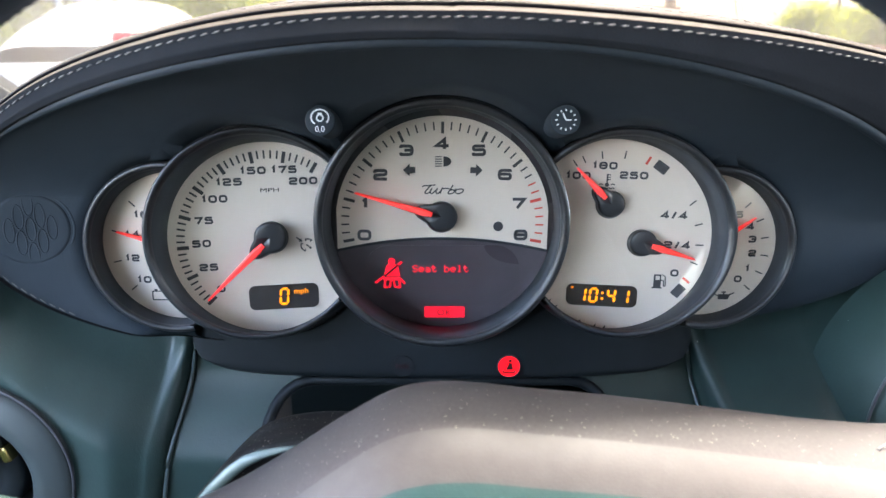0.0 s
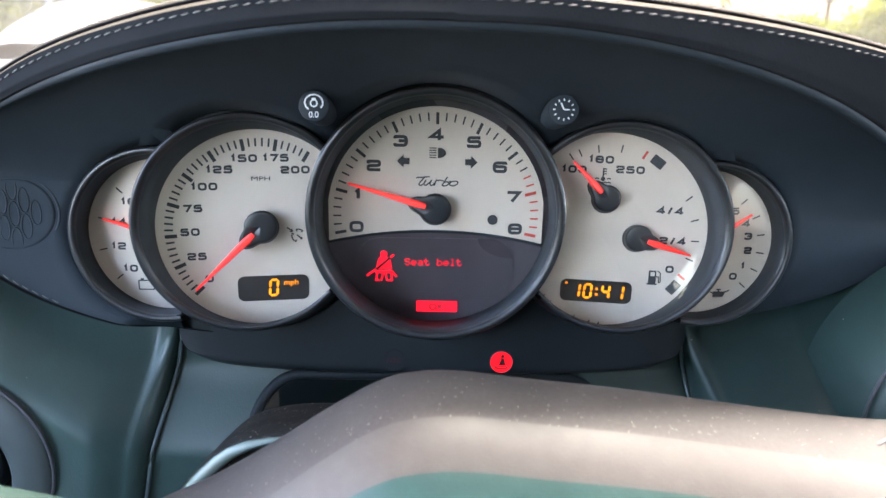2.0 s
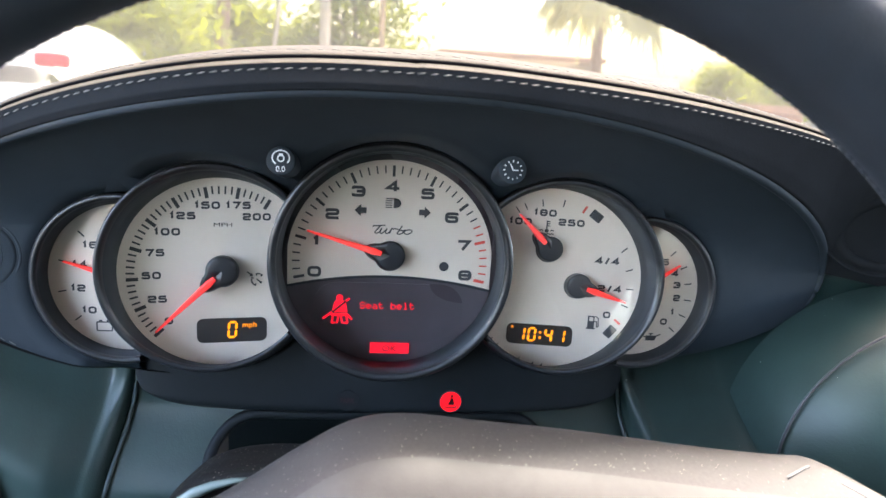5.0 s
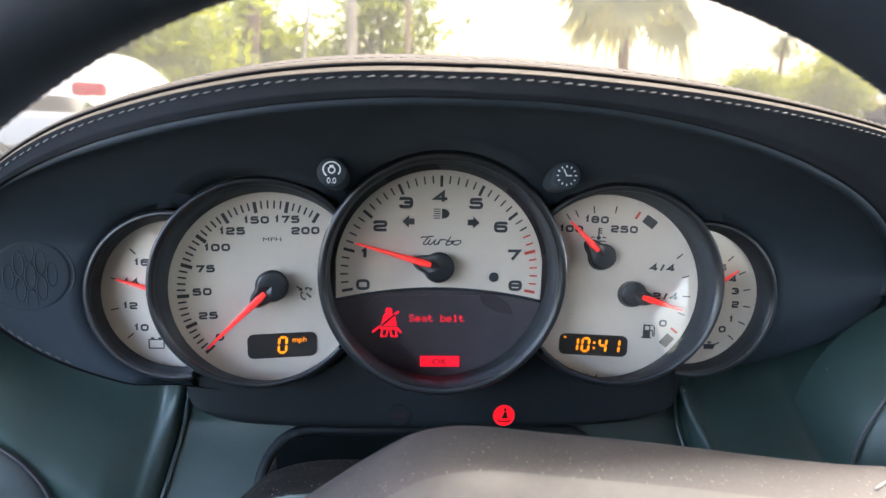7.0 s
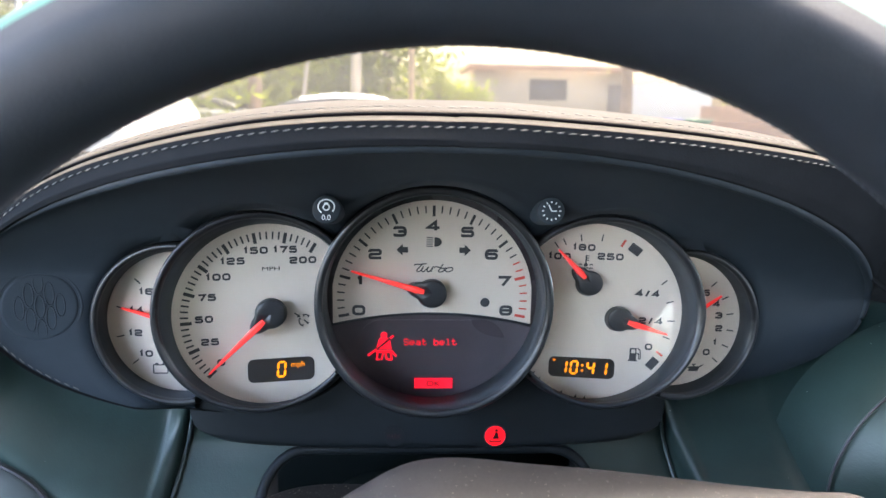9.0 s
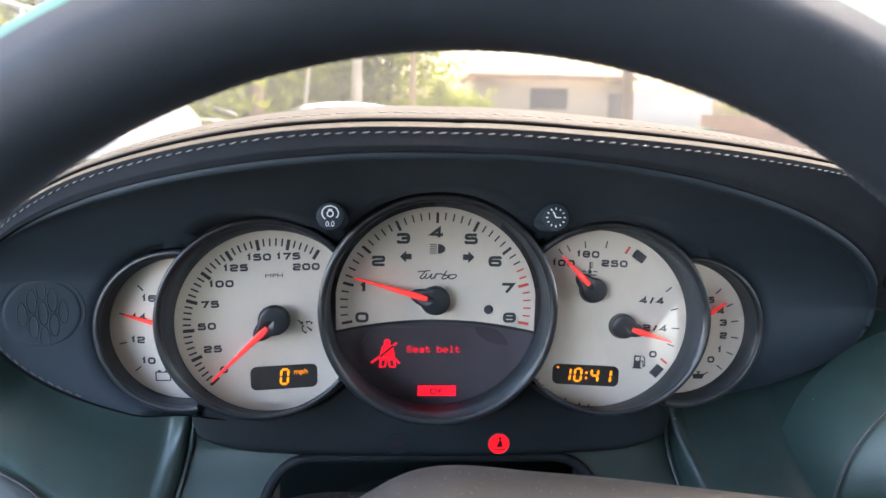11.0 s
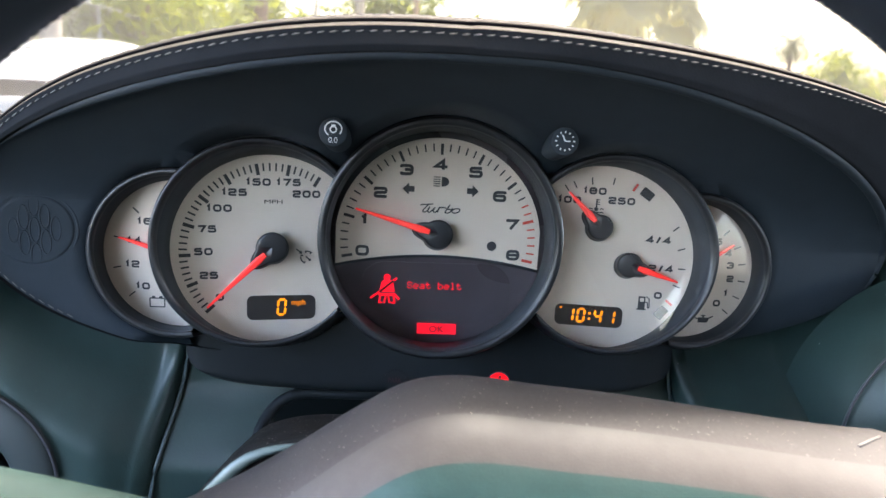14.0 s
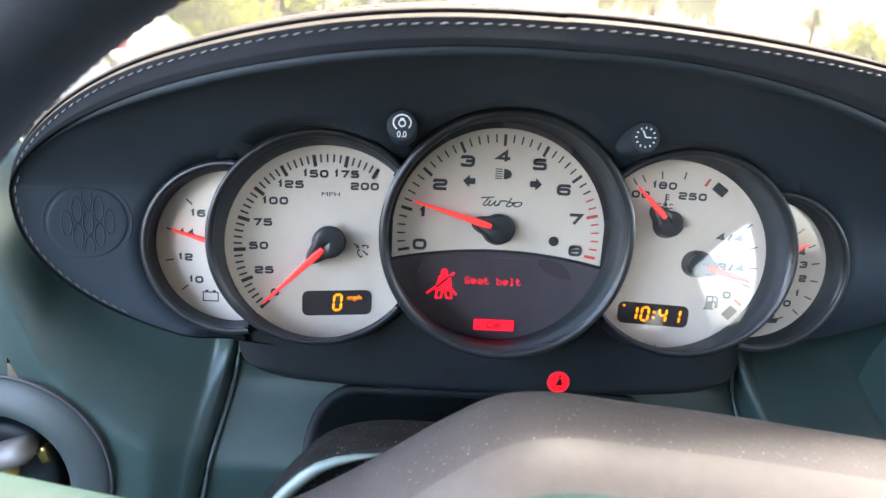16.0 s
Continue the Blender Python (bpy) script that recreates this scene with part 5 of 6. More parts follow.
HUBSEC = [(0.238, -0.045), (0.230, -0.018), (0.220, -0.005), (0.208, 0.0), (0.194, -0.0012), (0.183, -0.0048), (0.175, -0.0102), (0.1685, -0.0180), (0.1640, -0.0280), (0.1615, -0.042), (0.160, -0.065), (0.160, -0.09), (0.162, -0.11), (0.168, -0.135)]


def hub(u, v):
    x = -0.165 + 0.33 * u
    f = v * (len(HUBSEC) - 1)
    i = min(int(f), len(HUBSEC) - 2)
    p = [HUBSEC[max(0, min(len(HUBSEC) - 1, i + k))] for k in (-1, 0, 1, 2)]
    t = f - i
    y, d = (0.5 * (2 * p[1][c] + (p[2][c] - p[0][c]) * t + (2 * p[0][c] - 5 * p[1][c] + 4 * p[2][c] - p[3][c]) * t * t + (3 * p[1][c] - p[0][c] - 3 * p[2][c] + p[3][c]) * t ** 3) for c in (0, 1))
    far = smooth(0.085, 0.16, abs(x - 0.005))
    z = edge(x) - 0.0025 + d * (1 - 0.55 * far)
    near = smooth(0.145, 0.165, x) if x > 0 else far
    y = y + (0.172 - y) * near * 0.55 - 0.012 * near
    return inv @ Vector((x, y, z))


def hub_split(u):
    """Where the shell ends and the pad coloured as if sunlit begins, across the hub."""
    return 0.34 + 0.05 * (1 - smooth(-0.10, 0.02, -0.165 + 0.33 * u))


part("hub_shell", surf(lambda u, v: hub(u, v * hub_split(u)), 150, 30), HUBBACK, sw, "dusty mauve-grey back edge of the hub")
part("hub_pad", surf(lambda u, v: hub(u, hub_split(u) + 0.12 * v), 150, 20), HUBPAD, sw, "hub shoulder leather coloured pale as if sunlit")
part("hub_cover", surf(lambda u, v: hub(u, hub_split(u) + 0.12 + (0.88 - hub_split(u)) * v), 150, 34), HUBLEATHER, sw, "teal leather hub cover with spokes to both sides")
spoke = []
for k in range(15):
    x = -0.040 - 0.0092 * k
    spoke.append(inv @ Vector((x, 0.176 - 0.0006 * k, 0.8585 - 0.27 * (x + 0.0802) + 0.010)))
part("spoke", sweep(spoke, [0.0118 + 0.0006 * math.sin(k) * 0.2 for k in range(15)], 16), SPOKE, sw, "teal leather spoke on the driver's side")
part("spoke_seam", sweep([hub((0.1395 - 0.0033 * k + 0.165) / 0.33, 0.238 + 0.012 * k) for k in range(5)], 0.0006, 6), THREADLIGHT, sw, "pale seam across the spoke")
part("spoke_gap", sweep([hub((0.1455 + 0.0024 * k + 0.165) / 0.33, 0.285 + 0.009 * k) for k in range(9)], [0.0003 + 0.00012 * k for k in range(9)], 6), INK, sw, "dark gap between hub and spoke")

# ---- car shell ----
car = thing("car_body", Matrix(), "inside of the parked sports car with dark trim", "car", kind="structure")

def dash_shelf(u, v):
    x = -0.46 + 1.6 * u
    y = 0.40 + 0.42 * v
    return (x, y, 0.955 - 0.03 * v)


part("dash_shelf", surf(dash_shelf, 20, 10), HOODLEATHER, car, "leather dash top under the windscreen")
part("bulkhead", box(1.7, 0.03, 0.95, 0.0, (0.35, 0.84, 0.46)), BLACK, car, "closed front bulkhead")
# Roofline, rails and sills go unseen; placed to shape light and gauge-glass reflections.
ROOFLINE = [(-1.85, 0.84), (-1.60, 0.92), (-1.30, 1.035), (-1.0, 1.175), (-0.80, 1.225), (-0.40, 1.245), (0.06, 1.222)]
for s, x, sill in ((-1, -0.47, 0.88), (1, 1.15, 1.05)):
    part("door_panel", box(0.06, 1.7, sill - 0.21, 0.02, (x, -0.05, (sill + 0.21) / 2)), LEATHER, car, "unseen leather door panel, sill height set for side light")
    part("added_quarter_panel", box(0.06, 0.98, 0.75, 0.02, (x, -1.395, 0.585)), DEEPSHADE, car, "unseen dark side panel blocking light behind the door")
    part("windscreen_pillar", sweep([(x + 0.02 * s, 0.84, 0.92), (x - 0.03 * s, 0.45, 1.08), (x - 0.10 * s, 0.05, 1.215)], [0.03, 0.028, 0.026], 10), BLACK, car, "dark windscreen pillar")
    part("added_roof_rail", sweep([(x - s * (0.10 + 0.05 * math.sin(math.pi * k / 12)), 0.06 - 1.86 * k / 12, spline(ROOFLINE, 0.06 - 1.86 * k / 12)) for k in range(13)], 0.034, 10), BLACK, car, "unseen dark roof rail bounding the lens reflections")
part("windscreen", surf(lambda u, v: (-0.46 + 0.06 * v + (1.6 - 0.12 * v) * u, 0.83 - 0.79 * v + 0.10 * math.sin(math.pi * u) * (1 - v), 0.93 + 0.30 * v), 24, 12), WINDOW, car, "windscreen glass tinted dark to dim the outside").visible_shadow = False
part("windscreen_rail", sweep([(-0.40, 0.05, 1.215), (0.0, 0.075, 1.235), (0.34, 0.085, 1.24), (0.7, 0.075, 1.235), (1.08, 0.05, 1.215)], 0.025, 10), BLACK, car, "dark windscreen header rail")
# Unseen roof added to shade the cabin; its pale lining bounces light.
part("roof", surf(lambda u, v: (-0.37 + 1.42 * u, 0.06 - 1.86 * v, spline(ROOFLINE, 0.06 - 1.86 * v) + 0.005 + 0.045 * math.sin(math.pi * u)), 16, 30), HEADLINER, car, "unseen roof lining, pale to bounce light")
part("added_roof_skin", surf(lambda u, v: (-0.40 + 1.48 * u, 0.08 - 1.90 * v, spline(ROOFLINE, 0.08 - 1.90 * v) + 0.025 + 0.045 * math.sin(math.pi * u)), 16, 30), BLACK, car, "unseen roof added to shade the cabin")
part("floor_pan", box(1.7, 2.9, 0.04, 0.0, (0.35, -0.55, 0.2)), BLACK, car, "dark floor")
# Unseen tail wall added to keep rear light off the gauge glass.
part("added_rear_wall", box(1.7, 0.05, 0.70, 0.0, (0.35, -1.85, 0.55)), DEEPSHADE, car, "unseen wall closing the tail to light")
# Unseen seat; its headrest is sized to bound the fuel glass reflection.
seat = thing("driver_seat", pose(0.0, -0.62, 0.22), "unseen driver seat sized for reflections in the gauge glass", "seat")
part("cushion", box(0.5, 0.5, 0.18, 0.05, (0, 0.05, 0.12)), LEATHER, seat, "")
part("backrest", box(0.5, 0.16, 0.60, 0.06, m=pose(0, -0.27, 0.48, -16)), LEATHER, seat, "")
part("headrest", box(0.36, 0.12, 0.36, 0.05, m=pose(0, -0.40, 0.95, -12)), LEATHER, seat, "")

# ---- outside ----
GROUND = -0.22
g = surf(lambda u, v: ((u - 0.5) * 900, -200 + v * 900, GROUND), 30, 30)
single("ground", g, ASPHALT, "pale asphalt yard with gravel", "ground", kind="structure")


def place(az, dist, z=GROUND):
    return Vector((dist * math.sin(radians(az)), dist * math.cos(radians(az)), z))


def pole(name, az, d, r0, r1, top, material, label, lean=0.0, category="pole"):
    p = place(az, d)
    pts = [(p.x + lean * k / 6, p.y, GROUND - 0.2 + (top + 0.4) * k / 6) for k in range(7)]
    return single(name, sweep(pts, [r0 + (r1 - r0) * k / 6 for k in range(7)], 14), material, label, category)


pole("utility_pole", -4.0, 18, 0.13, 0.115, 9, PALEWOOD, "pale weathered wooden utility pole")
pole("wooden_post", -8.7, 17, 0.05, 0.045, 3.2, PALEWOOD, "thin pale wooden stake leaning beside the cars", 0.45, "post")
pole("wooden_post", 0.4, 18, 0.075, 0.07, 6, TANWOOD, "thin tan wooden post beside the hedge", category="post")


def leaf_cloud(n, centre, size, leaf, seed, droop=0.0):
    """Many small leaves in uneven clumps."""
    rnd = random.Random(seed)
    clumps = []
    for _ in range(max(6, n // 60)):
        a, e, r = rnd.uniform(0, 2 * math.pi), math.asin(rnd.uniform(-0.8, 1)), rnd.uniform(0.45, 1.0)
        clumps.append((math.cos(a) * math.cos(e) * r, math.sin(a) * math.cos(e) * r, math.sin(e) * r, rnd.uniform(0.16, 0.34)))
    verts, faces = [], []
    for _ in range(n):
        cx, cy, cz, cr = rnd.choice(clumps)
        p = Vector((centre[0] + size[0] * (cx + rnd.gauss(0, cr)), centre[1] + size[1] * (cy + rnd.gauss(0, cr)), centre[2] + size[2] * (cz + rnd.gauss(0, cr))))
        if p.z < 0.05:
            continue
        q = Euler((rnd.uniform(-1, 1), rnd.uniform(-1, 1), rnd.uniform(0, 6.3))).to_matrix()
        L = leaf * rnd.uniform(0.6, 1.4)
        k = len(verts)
        verts += [p + q @ Vector(c) for c in ((-L, 0, 0), (0, -L * 0.35, L * 0.1), (L, 0, 0), (0, L * 0.35, L * 0.1))]
        faces.append((k, k + 1, k + 2, k + 3))
    me = bpy.data.meshes.new("crown")
    me.from_pydata(verts, [], faces)
    b = bmesh.new()
    b.from_mesh(me)
    bpy.data.meshes.remove(me)
    return b


def tree(az, d, height, width, low, label, seed, n=2600, leaf=0.16, material=None, trunk_r=0.14, name="tree"):
    p = place(az, d)
    t = thing(name, Matrix.Translation(p), label, "tree")
    rnd = random.Random(seed)
    mid = (low + height) / 2
    part("trunk", sweep([(0.08 * math.sin(k), 0.05 * math.cos(k), -0.1 + mid * k / 5) for k in range(6)], [trunk_r * (1 - 0.1 * k) for k in range(6)], 10), BARK, t, "brown bark")
    for k in range(4):
        a = rnd.uniform(0, 6.28)
        part("limb", sweep([(0, 0, mid * 0.6), (math.cos(a) * width * 0.2, math.sin(a) * width * 0.2, mid), (math.cos(a) * width * 0.36, math.sin(a) * width * 0.36, mid * 1.25)], [trunk_r * 0.5, trunk_r * 0.35, trunk_r * 0.15], 8), BARK, t)
    part("crown", leaf_cloud(n, (0, 0, mid), (width / 2, width / 2, (height - low) / 2), leaf, seed), material or LEAF, t, "loose green leaves", False)
    return t


tree(-8.8, 22, 3.2, 2.6, 0.6, "yellow-green leafy tree behind the parked cars", 3)
tree(-5.2, 23, 2.9, 2.4, 0.5, "yellow-green leafy tree behind the parked cars", 4)
tree(-1.5, 23, 5.4, 3.6, 0.6, "dense green tree behind the utility pole", 5, 4200)
tree(-11.5, 20, 4.2, 1.6, 0.6, "bright green tree by the fence", 6, 1800)
tree(3.2, 24, 2.1, 1.5, 0.3, "small yellow-green bush before the building", 7, 1200, 0.12)
tree(5.0, 25, 1.9, 1.4, 0.3, "small yellow-green bush before the building", 8, 1000, 0.12)
tree(31.6, 30, 3.3, 3.0, 0.8, "round green tree beside the low roof", 9, 2600)
tree(26.8, 36, 3.1, 2.4, 1.2, "pale green tree far off", 10, 1800)
tree(29.0, 38, 2.9, 3.4, 1.0, "pale green tree far off", 11, 1800)
tree(-20.5, 15, 4.0, 3.6, 0.4, "green hedge tree behind the fence", 13, 3200)
tree(-27.5, 14, 4.4, 3.6, 0.4, "green hedge tree behind the fence", 14, 3200)
tree(-16.0, 19, 3.6, 3.4, 0.4, "green hedge tree behind the fence", 15, 2600)


def palm(az, d, trunk_h, frond_n, frond_len, label, seed, droop, width=0.16, material=None, leaf_w=0.5):
    p = place(az, d)
    t = thing("palm_tree", Matrix.Translation(p), label, "palm tree")
    rnd = random.Random(seed)
    part("trunk", sweep([(0.04 * math.sin(k * 0.8), 0, -0.1 + trunk_h * k / 8) for k in range(9)], [width * (1.1 - 0.04 * k + (0.06 if k % 2 else 0)) for k in range(9)], 12), BARK, t, "ringed brown trunk")
    for i in range(frond_n):
        a = 2.4 * i
        up = 1.15 - 1.9 * (i / frond_n)
        L = frond_len * rnd.uniform(0.8, 1.1)
        verts, faces = [], []
        pos, ang = Vector((0, 0, trunk_h)), up
        step = L / 9
        h = Vector((math.cos(a), math.sin(a), 0))
        side = Vector((-math.sin(a), math.cos(a), 0))
        for k in range(9):
            nxt = pos + (h * math.cos(ang) + Vector((0, 0, 1)) * math.sin(ang)) * step
            ang -= droop / 9 * (1 + k * 0.12)
            w = leaf_w * math.sin(math.pi * min(1, (k + 1.2) / 9.5)) * rnd.uniform(0.8, 1.1)
            for s in (-1, 1):
                for q in (0.15, 0.6):
                    c = pos.lerp(nxt, q)
                    tip = c + side * s * w * 0.8 + h * w * 0.35 - Vector((0, 0, w * 0.55))
                    k0 = len(verts)
                    verts += [c, c + (nxt - pos) * 0.32, tip]
                    faces.append((k0, k0 + 1, k0 + 2))
            pos = nxt
        me = bpy.data.meshes.new("frond")
        me.from_pydata(verts, [], faces)
        me.materials.append(material or PALMLEAF)
        ob = new("frond", me)
        ob.parent = t
    return t


def fan_palm(az, d, trunk_h, n, stalk_len, fan, label, seed, width=0.18):
    """Stalks in all directions, each with a fan of narrow hanging leaflets."""
    t = thing("palm_tree", Matrix.Translation(place(az, d)), label, "palm tree")
    rnd = random.Random(seed)
    part("trunk", sweep([(0.04 * math.sin(k * 0.8), 0, -0.1 + trunk_h * k / 8) for k in range(9)], [width * (1.1 - 0.04 * k + (0.06 if k % 2 else 0)) for k in range(9)], 12), BARK, t, "ringed brown trunk")
    for i in range(n):
        a, e = 2.4 * i + rnd.uniform(-0.2, 0.2), 0.75 - 1.1 * i / n
        h = Vector((math.cos(a) * math.cos(e), math.sin(a) * math.cos(e), math.sin(e)))
        side = Vector((-math.sin(a), math.cos(a), 0))
        up = h.cross(side)
        L = stalk_len * rnd.uniform(0.75, 1.15)
        c = Vector((0, 0, trunk_h)) + h * L - Vector((0, 0, 0.12 * L))
        stem = side * 0.02
        knee = Vector((0, 0, trunk_h)) + h * L * 0.6
        verts = [Vector((0, 0, trunk_h)) - stem, Vector((0, 0, trunk_h)) + stem, knee + stem, knee - stem, c + stem, c - stem]
        faces = [(0, 1, 2, 3), (3, 2, 4, 5)]
        h = (h * 0.55 - Vector((0, 0, rnd.uniform(0.5, 1.0)))).normalized()
        up = h.cross(side)
        for k in range(17):
            b = (k - 8) * 0.21
            r = fan * rnd.uniform(0.75, 1.1) * (1 - 0.25 * abs(b) / 1.7)
            q = h * math.cos(b) + side * math.sin(b)
            w = (side * math.cos(b) - h * math.sin(b)) * 0.085
            m = c + q * r * 0.55 + up * 0.05
            tip = c + q * r - Vector((0, 0, r * rnd.uniform(0.15, 0.5)))
            k0 = len(verts)
            verts += [c, m - w, m + w, tip]
            faces += [(k0, k0 + 1, k0 + 2), (k0 + 1, k0 + 3, k0 + 2)]
        me = bpy.data.meshes.new("frond")
        me.from_pydata(verts, [], faces)
        me.materials.append(PALMGREY)
        ob = new("frond", me)
        ob.parent = t
    return t


fan_palm(17.3, 25, 4.55, 24, 1.75, 1.5, "shaggy grey-green fan palm with drooping fronds", 1, 0.2)
palm(28.4, 40, 4.8, 20, 1.7, "slender coconut palm with arching green fronds", 2, 2.5, 0.12, None, 0.42)
pole("bare_tree", -12.2, 17, 0.16, 0.13, 5, BARK, "brown leaning tree trunk by the fence", 0.4, "tree")
pole("bare_tree", -25.7, 10, 0.14, 0.11, 4, GREYBARK, "pale grey tree trunk beside the fence", 0.0, "tree")

# chain-link fence
fence = thing("chain_link_fence", Matrix.Translation((0, 0, GROUND)), "grey chain-link fence with vines on it", "fence")
fa, fb = Vector((-4.8, 7.0, 0)), Vector((-5.6, 27, 0))
for k in range(9):
    p = fa.lerp(fb, k / 8)
    part("post", sweep([(p.x, p.y, 0), (p.x, p.y, 2.4)], 0.035, 8), GALV, fence)
part("top_rail", sweep([fa + Vector((0, 0, 2.4)), fb + Vector((0, 0, 2.4))], 0.04, 8), GALV, fence)
part("brace_rail", sweep([fa.lerp(fb, 0.30) + Vector((0, 0, 1.9)), fa.lerp(fb, 0.62) + Vector((0, 0, 0.9))], 0.035, 8), GALV, fence)
bms = bmesh.new()
for k in range(240):
    for s in (-1, 1):
        p0 = fa.lerp(fb, k / 240)
        p1 = fa.lerp(fb, max(0.0, min(1.0, (k + s * 30) / 240)))
        d = (fb - fa).normalized().cross(Vector((0, 0, 1))) * 0.006
        v = [bms.verts.new(q) for q in (p0 + Vector((0, 0, 0.05)), p0 + Vector((0, 0.012, 0.05)), p1 + Vector((0, 0.012, 2.38)), p1 + Vector((0, 0, 2.38)))]
        bms.faces.new(v)
tagged(part("wire_mesh", bms, GALV, fence, "thin wire mesh", False), kind="stuff")


def parked_car(m, label, length=4.5, height=1.45, width=1.8, lamp_z=0.93, panelled=False):
    """A saloon or small van: lofted body, glass or panels, wheels with tyre and rim, lamps."""
    c = thing("parked_car", m, label, "car", "parked white cars")
    L, W, H = length / 2, width / 2, height
    prof = [(-L, 0.42, 0.55), (-L * 0.98, 0.85, 0.9), (-L * 0.62, 0.98, 0.95), (-L * 0.3, 1.0, 0.97), (0.1, 1.0, 1.0), (L * 0.6, 1.0, 1.02), (L * 0.95, 0.95, 1.05), (L, 0.8, 0.75)]

    def body(u, v):
        f = u * (len(prof) - 1)
        i = min(int(f), len(prof) - 2)
        a, b = prof[i], prof[i + 1]
        t = f - i
        x, wk, zt = a[0] + (b[0] - a[0]) * t, a[1] + (b[1] - a[1]) * t, a[2] + (b[2] - a[2]) * t
        ang = v * 2 * math.pi
        cz = 0.22 + (zt - 0.22) / 2
        return (x, W * wk * sgnpow(math.cos(ang), 0.35), cz + (zt - 0.22) / 2 * sgnpow(math.sin(ang), 0.45))
    b = surf(body, 28, 32)
    part("body", b, WHITEPAINT, c, "white painted body")

    def cabin(u, v, grow=0.0):
        x = -L * 0.42 + (L * 1.32) * u
        k = sgnpow(math.sin(math.pi * (0.04 + 0.92 * u)), 0.45)
        zt = 0.9 + (H - 0.9) * k
        ang = math.pi * v
        return (x, (W * 0.86 + grow) * sgnpow(math.cos(ang), 0.5) * (1 - 0.12 * k), 0.86 + (zt - 0.86 + grow) * sgnpow(math.sin(ang), 0.6))
    if panelled:
        part("load_body", surf(lambda u, v: cabin(u, v), 24, 20), WHITEPAINT, c, "white panelled sides")
    else:
        part("cabin_glass", surf(lambda u, v: cabin(u, v), 24, 20), CARGLASS, c, "dark tinted windows")
    part("roof", surf(lambda u, v: cabin(0.22 + 0.6 * u, 0.24 + 0.52 * v, 0.012), 14, 12), WHITEPAINT, c, "white roof")
    for s in (-1, 1):
        for x in (-L * 0.62, L * 0.62):
            w = part("wheel", lathe([(0.31, -0.1, 0), (0.33, -0.06, 0), (0.33, 0.06, 0), (0.31, 0.1, 0), (0.22, 0.1, 0)], 28), TYRE, c, "black tyre", True, pose(x, s * (W - 0.1), 0.33, -90 * s, 0, 0))
            part("rim", lathe([(0.22, 0.095, 0), (0.2, 0.07, 0), (0.05, 0.09, 0), (0.0001, 0.09, 0)], 20), GALV, w, "silver rim")
        part("tail_light", box(0.10, 0.30, 0.13, 0.04, (L * 0.965, s * (W - 0.22), lamp_z)), TAILRED, c, "red tail light")
        part("headlight", box(0.16, 0.34, 0.13, 0.04, (-L * 0.93, s * (W - 0.3), 0.68)), CARGLASS, c, "clear headlight")
    return c


parked_car(pose(-3.5, 8.75, GROUND, 0, 0, 270), "white van with red tail lights by the fence", 4.4, 1.66, 1.8, 1.26, True)
parked_car(pose(-0.7, 14.8, GROUND, 0, 0, 184), "white saloon car parked across the yard", 4.3, 1.34)
parked_car(pose(-4.6, 16.5, GROUND, 0, 0, 178), "white saloon car parked across the yard", 4.3, 1.34)


def bin_(az, d, material, label):
    b = thing("wheelie_bin", Matrix.Translation(place(az, d)), label, "waste bin", "waste bins")
    part("tub", surf(lambda u, v: ((0.22 + 0.06 * v) * sgnpow(math.cos(2 * math.pi * u), 0.4), (0.25 + 0.06 * v) * sgnpow(math.sin(2 * math.pi * u), 0.4), 0.06 + 0.80 * v), 24, 6, True), material, b, "")
    part("lid", box(0.60, 0.66, 0.06, 0.02, (0, 0, 0.89)), material, b, "")
    for s in (-1, 1):
        part("wheel", lathe([(0.09, -0.02, 0), (0.1, 0, 0), (0.09, 0.02, 0), (0.0001, 0.02, 0)], 16), TYRE, b, "", True, pose(s * 0.2, 0.24, 0.1, 0, 90, 0))


bin_(20.5, 18.5, BLUEBIN, "blue plastic wheelie bin")
bin_(22.6, 18.7, GREENBIN, "green plastic wheelie bin")
bin_(-9.2, 12.2, BLUEBIN, "blue plastic wheelie bin")

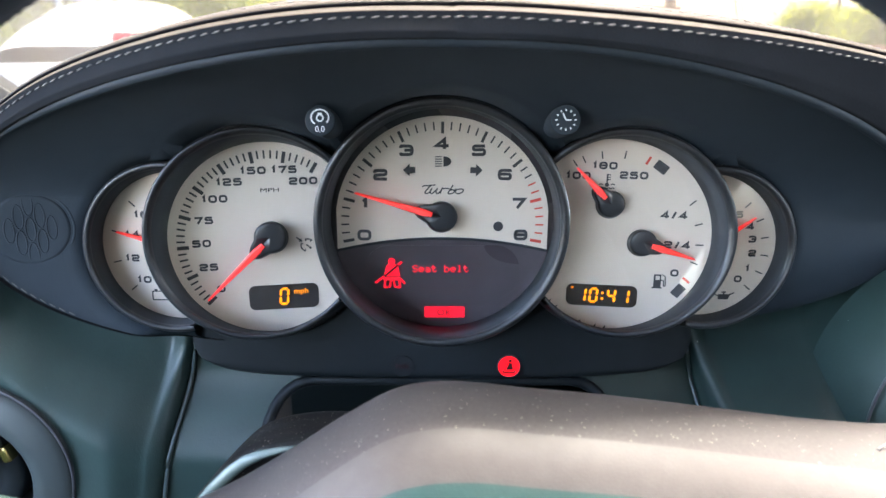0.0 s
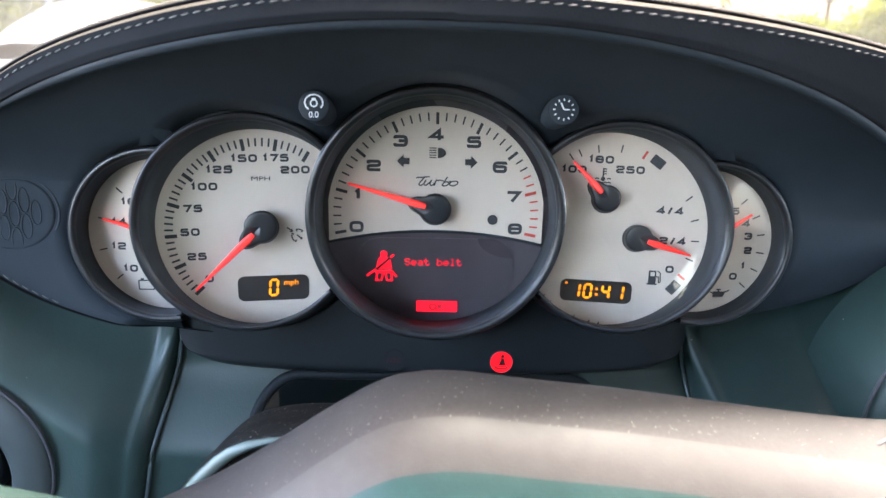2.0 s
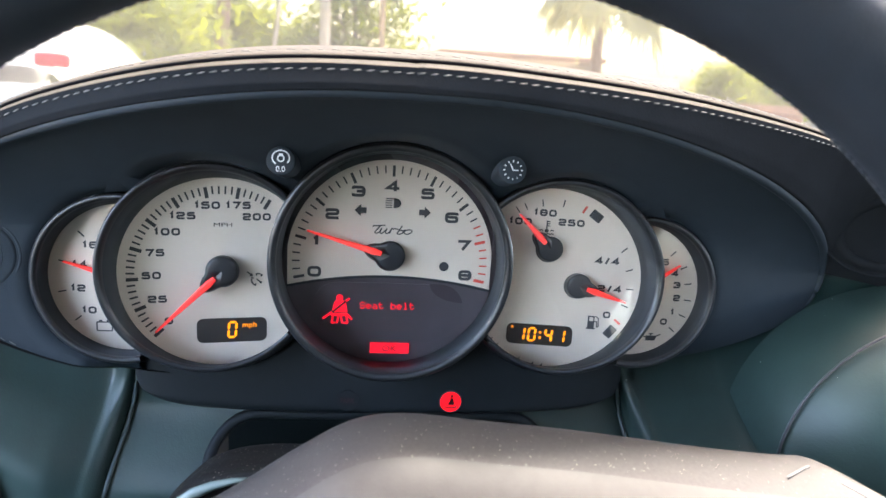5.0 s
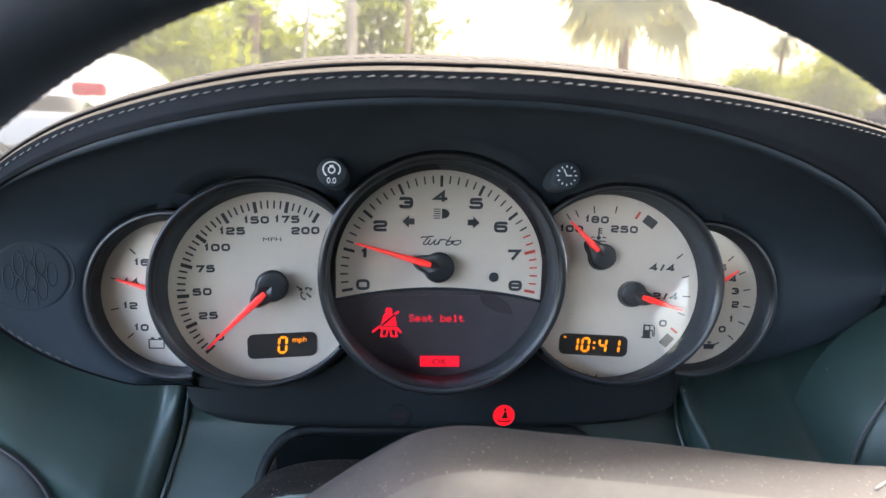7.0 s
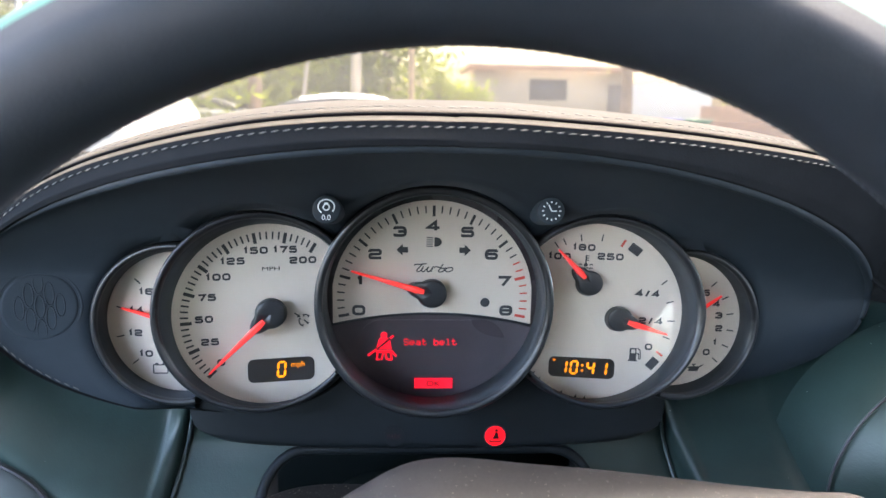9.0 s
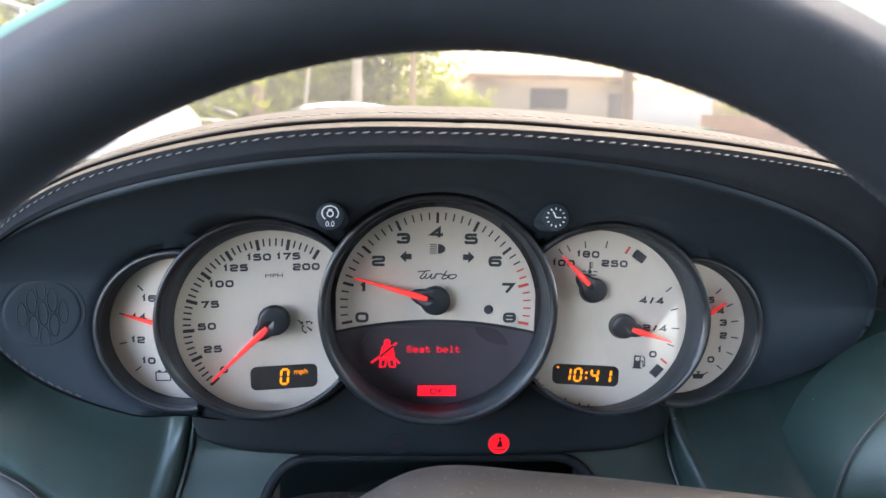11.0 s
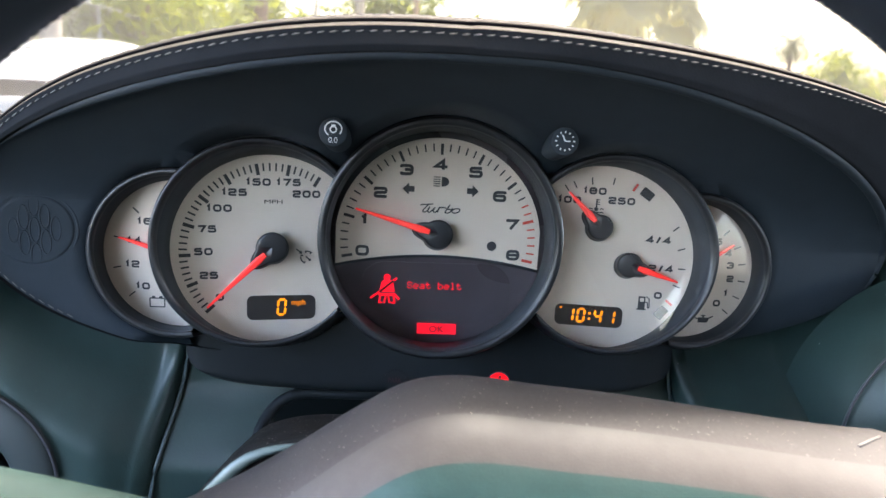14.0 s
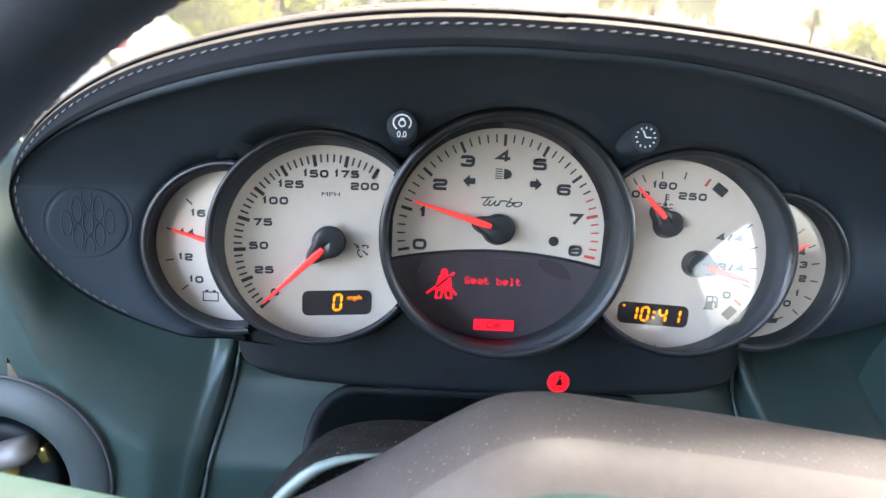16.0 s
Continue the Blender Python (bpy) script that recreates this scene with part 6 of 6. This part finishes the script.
# building with a flat roof
bd = thing("building", Matrix.Translation((8.1, 40, GROUND)), "low tan building with a flat roof and dark window", "building")
wallb = box(8.6, 0.3, 3.0, 0.0, (0, 0, 1.5))
part("front_wall", wallb, STUCCO, bd, "tan stucco wall")
part("side_wall", box(0.3, 8, 3.0, 0.0, (-4.15, 4.2, 1.5)), STUCCO, bd, "tan stucco wall")
part("side_wall", box(0.3, 8, 3.0, 0.0, (4.15, 4.2, 1.5)), STUCCO, bd, "tan stucco wall")
part("roof", box(9.4, 9.4, 0.26, 0.03, (0, 3.9, 3.13)), TERRA, bd, "tan roof edge")
w = part("window", box(2.1, 0.06, 1.15, 0.0, (-0.15, -0.17, 1.95)), CARGLASS, bd, "dark window")
for x in (-1.1, 1.1):
    part("window_frame", box(0.08, 0.12, 1.25, 0.01, (x - 0.15, -0.2, 1.95)), PALEWOOD, w, "")
part("door", box(0.85, 0.08, 2.3, 0.0, (3.7, -0.18, 1.15)), DARKDOOR, bd, "dark door")
wa = thing("garden_wall", Matrix.Translation((15.0, 40, GROUND)), "white rendered wall beside the building", "wall")
part("wall", box(4.9, 0.25, 2.3, 0.03, (0, 0, 1.15)), WHITEWALL, wa, "white render")
part("coping", box(5.0, 0.35, 0.12, 0.02, (0, 0, 2.36)), WHITEWALL, wa, "")
bw = thing("brick_wall", Matrix.Translation((11.6, 24, GROUND)), "low red-brown wall with a tiled top", "wall")
part("wall", box(4.6, 0.3, 1.25, 0.02, (1.0, 0, 0.62), m=pose(1.0, 0, 0.62, 0, 0, -14)), TERRA, bw, "red-brown wall")
hs = thing("house", Matrix.Translation((24.5, 36, GROUND)), "low house with a red-brown pitched roof", "house")
part("wall", box(9, 6, 2.2, 0.0, (0, 0, 1.1)), WHITEWALL, hs, "pale wall")
bm_ = bmesh.new()
vs = [bm_.verts.new(q) for q in ((-5, -3.6, 1.7), (5, -3.6, 1.7), (5, 3.6, 1.7), (-5, 3.6, 1.7), (-3.4, 0, 3.0), (3.4, 0, 3.0))]
for f in ((0, 1, 5, 4), (1, 2, 5), (2, 3, 4, 5), (3, 0, 4), (3, 2, 1, 0)):
    bm_.faces.new([vs[i] for i in f])
part("roof", bm_, TERRA, hs, "red-brown tiled roof", False)
part("window", box(1.4, 0.06, 1.0, 0.0, (-1.6, -3.02, 1.2)), CARGLASS, hs, "dark window")
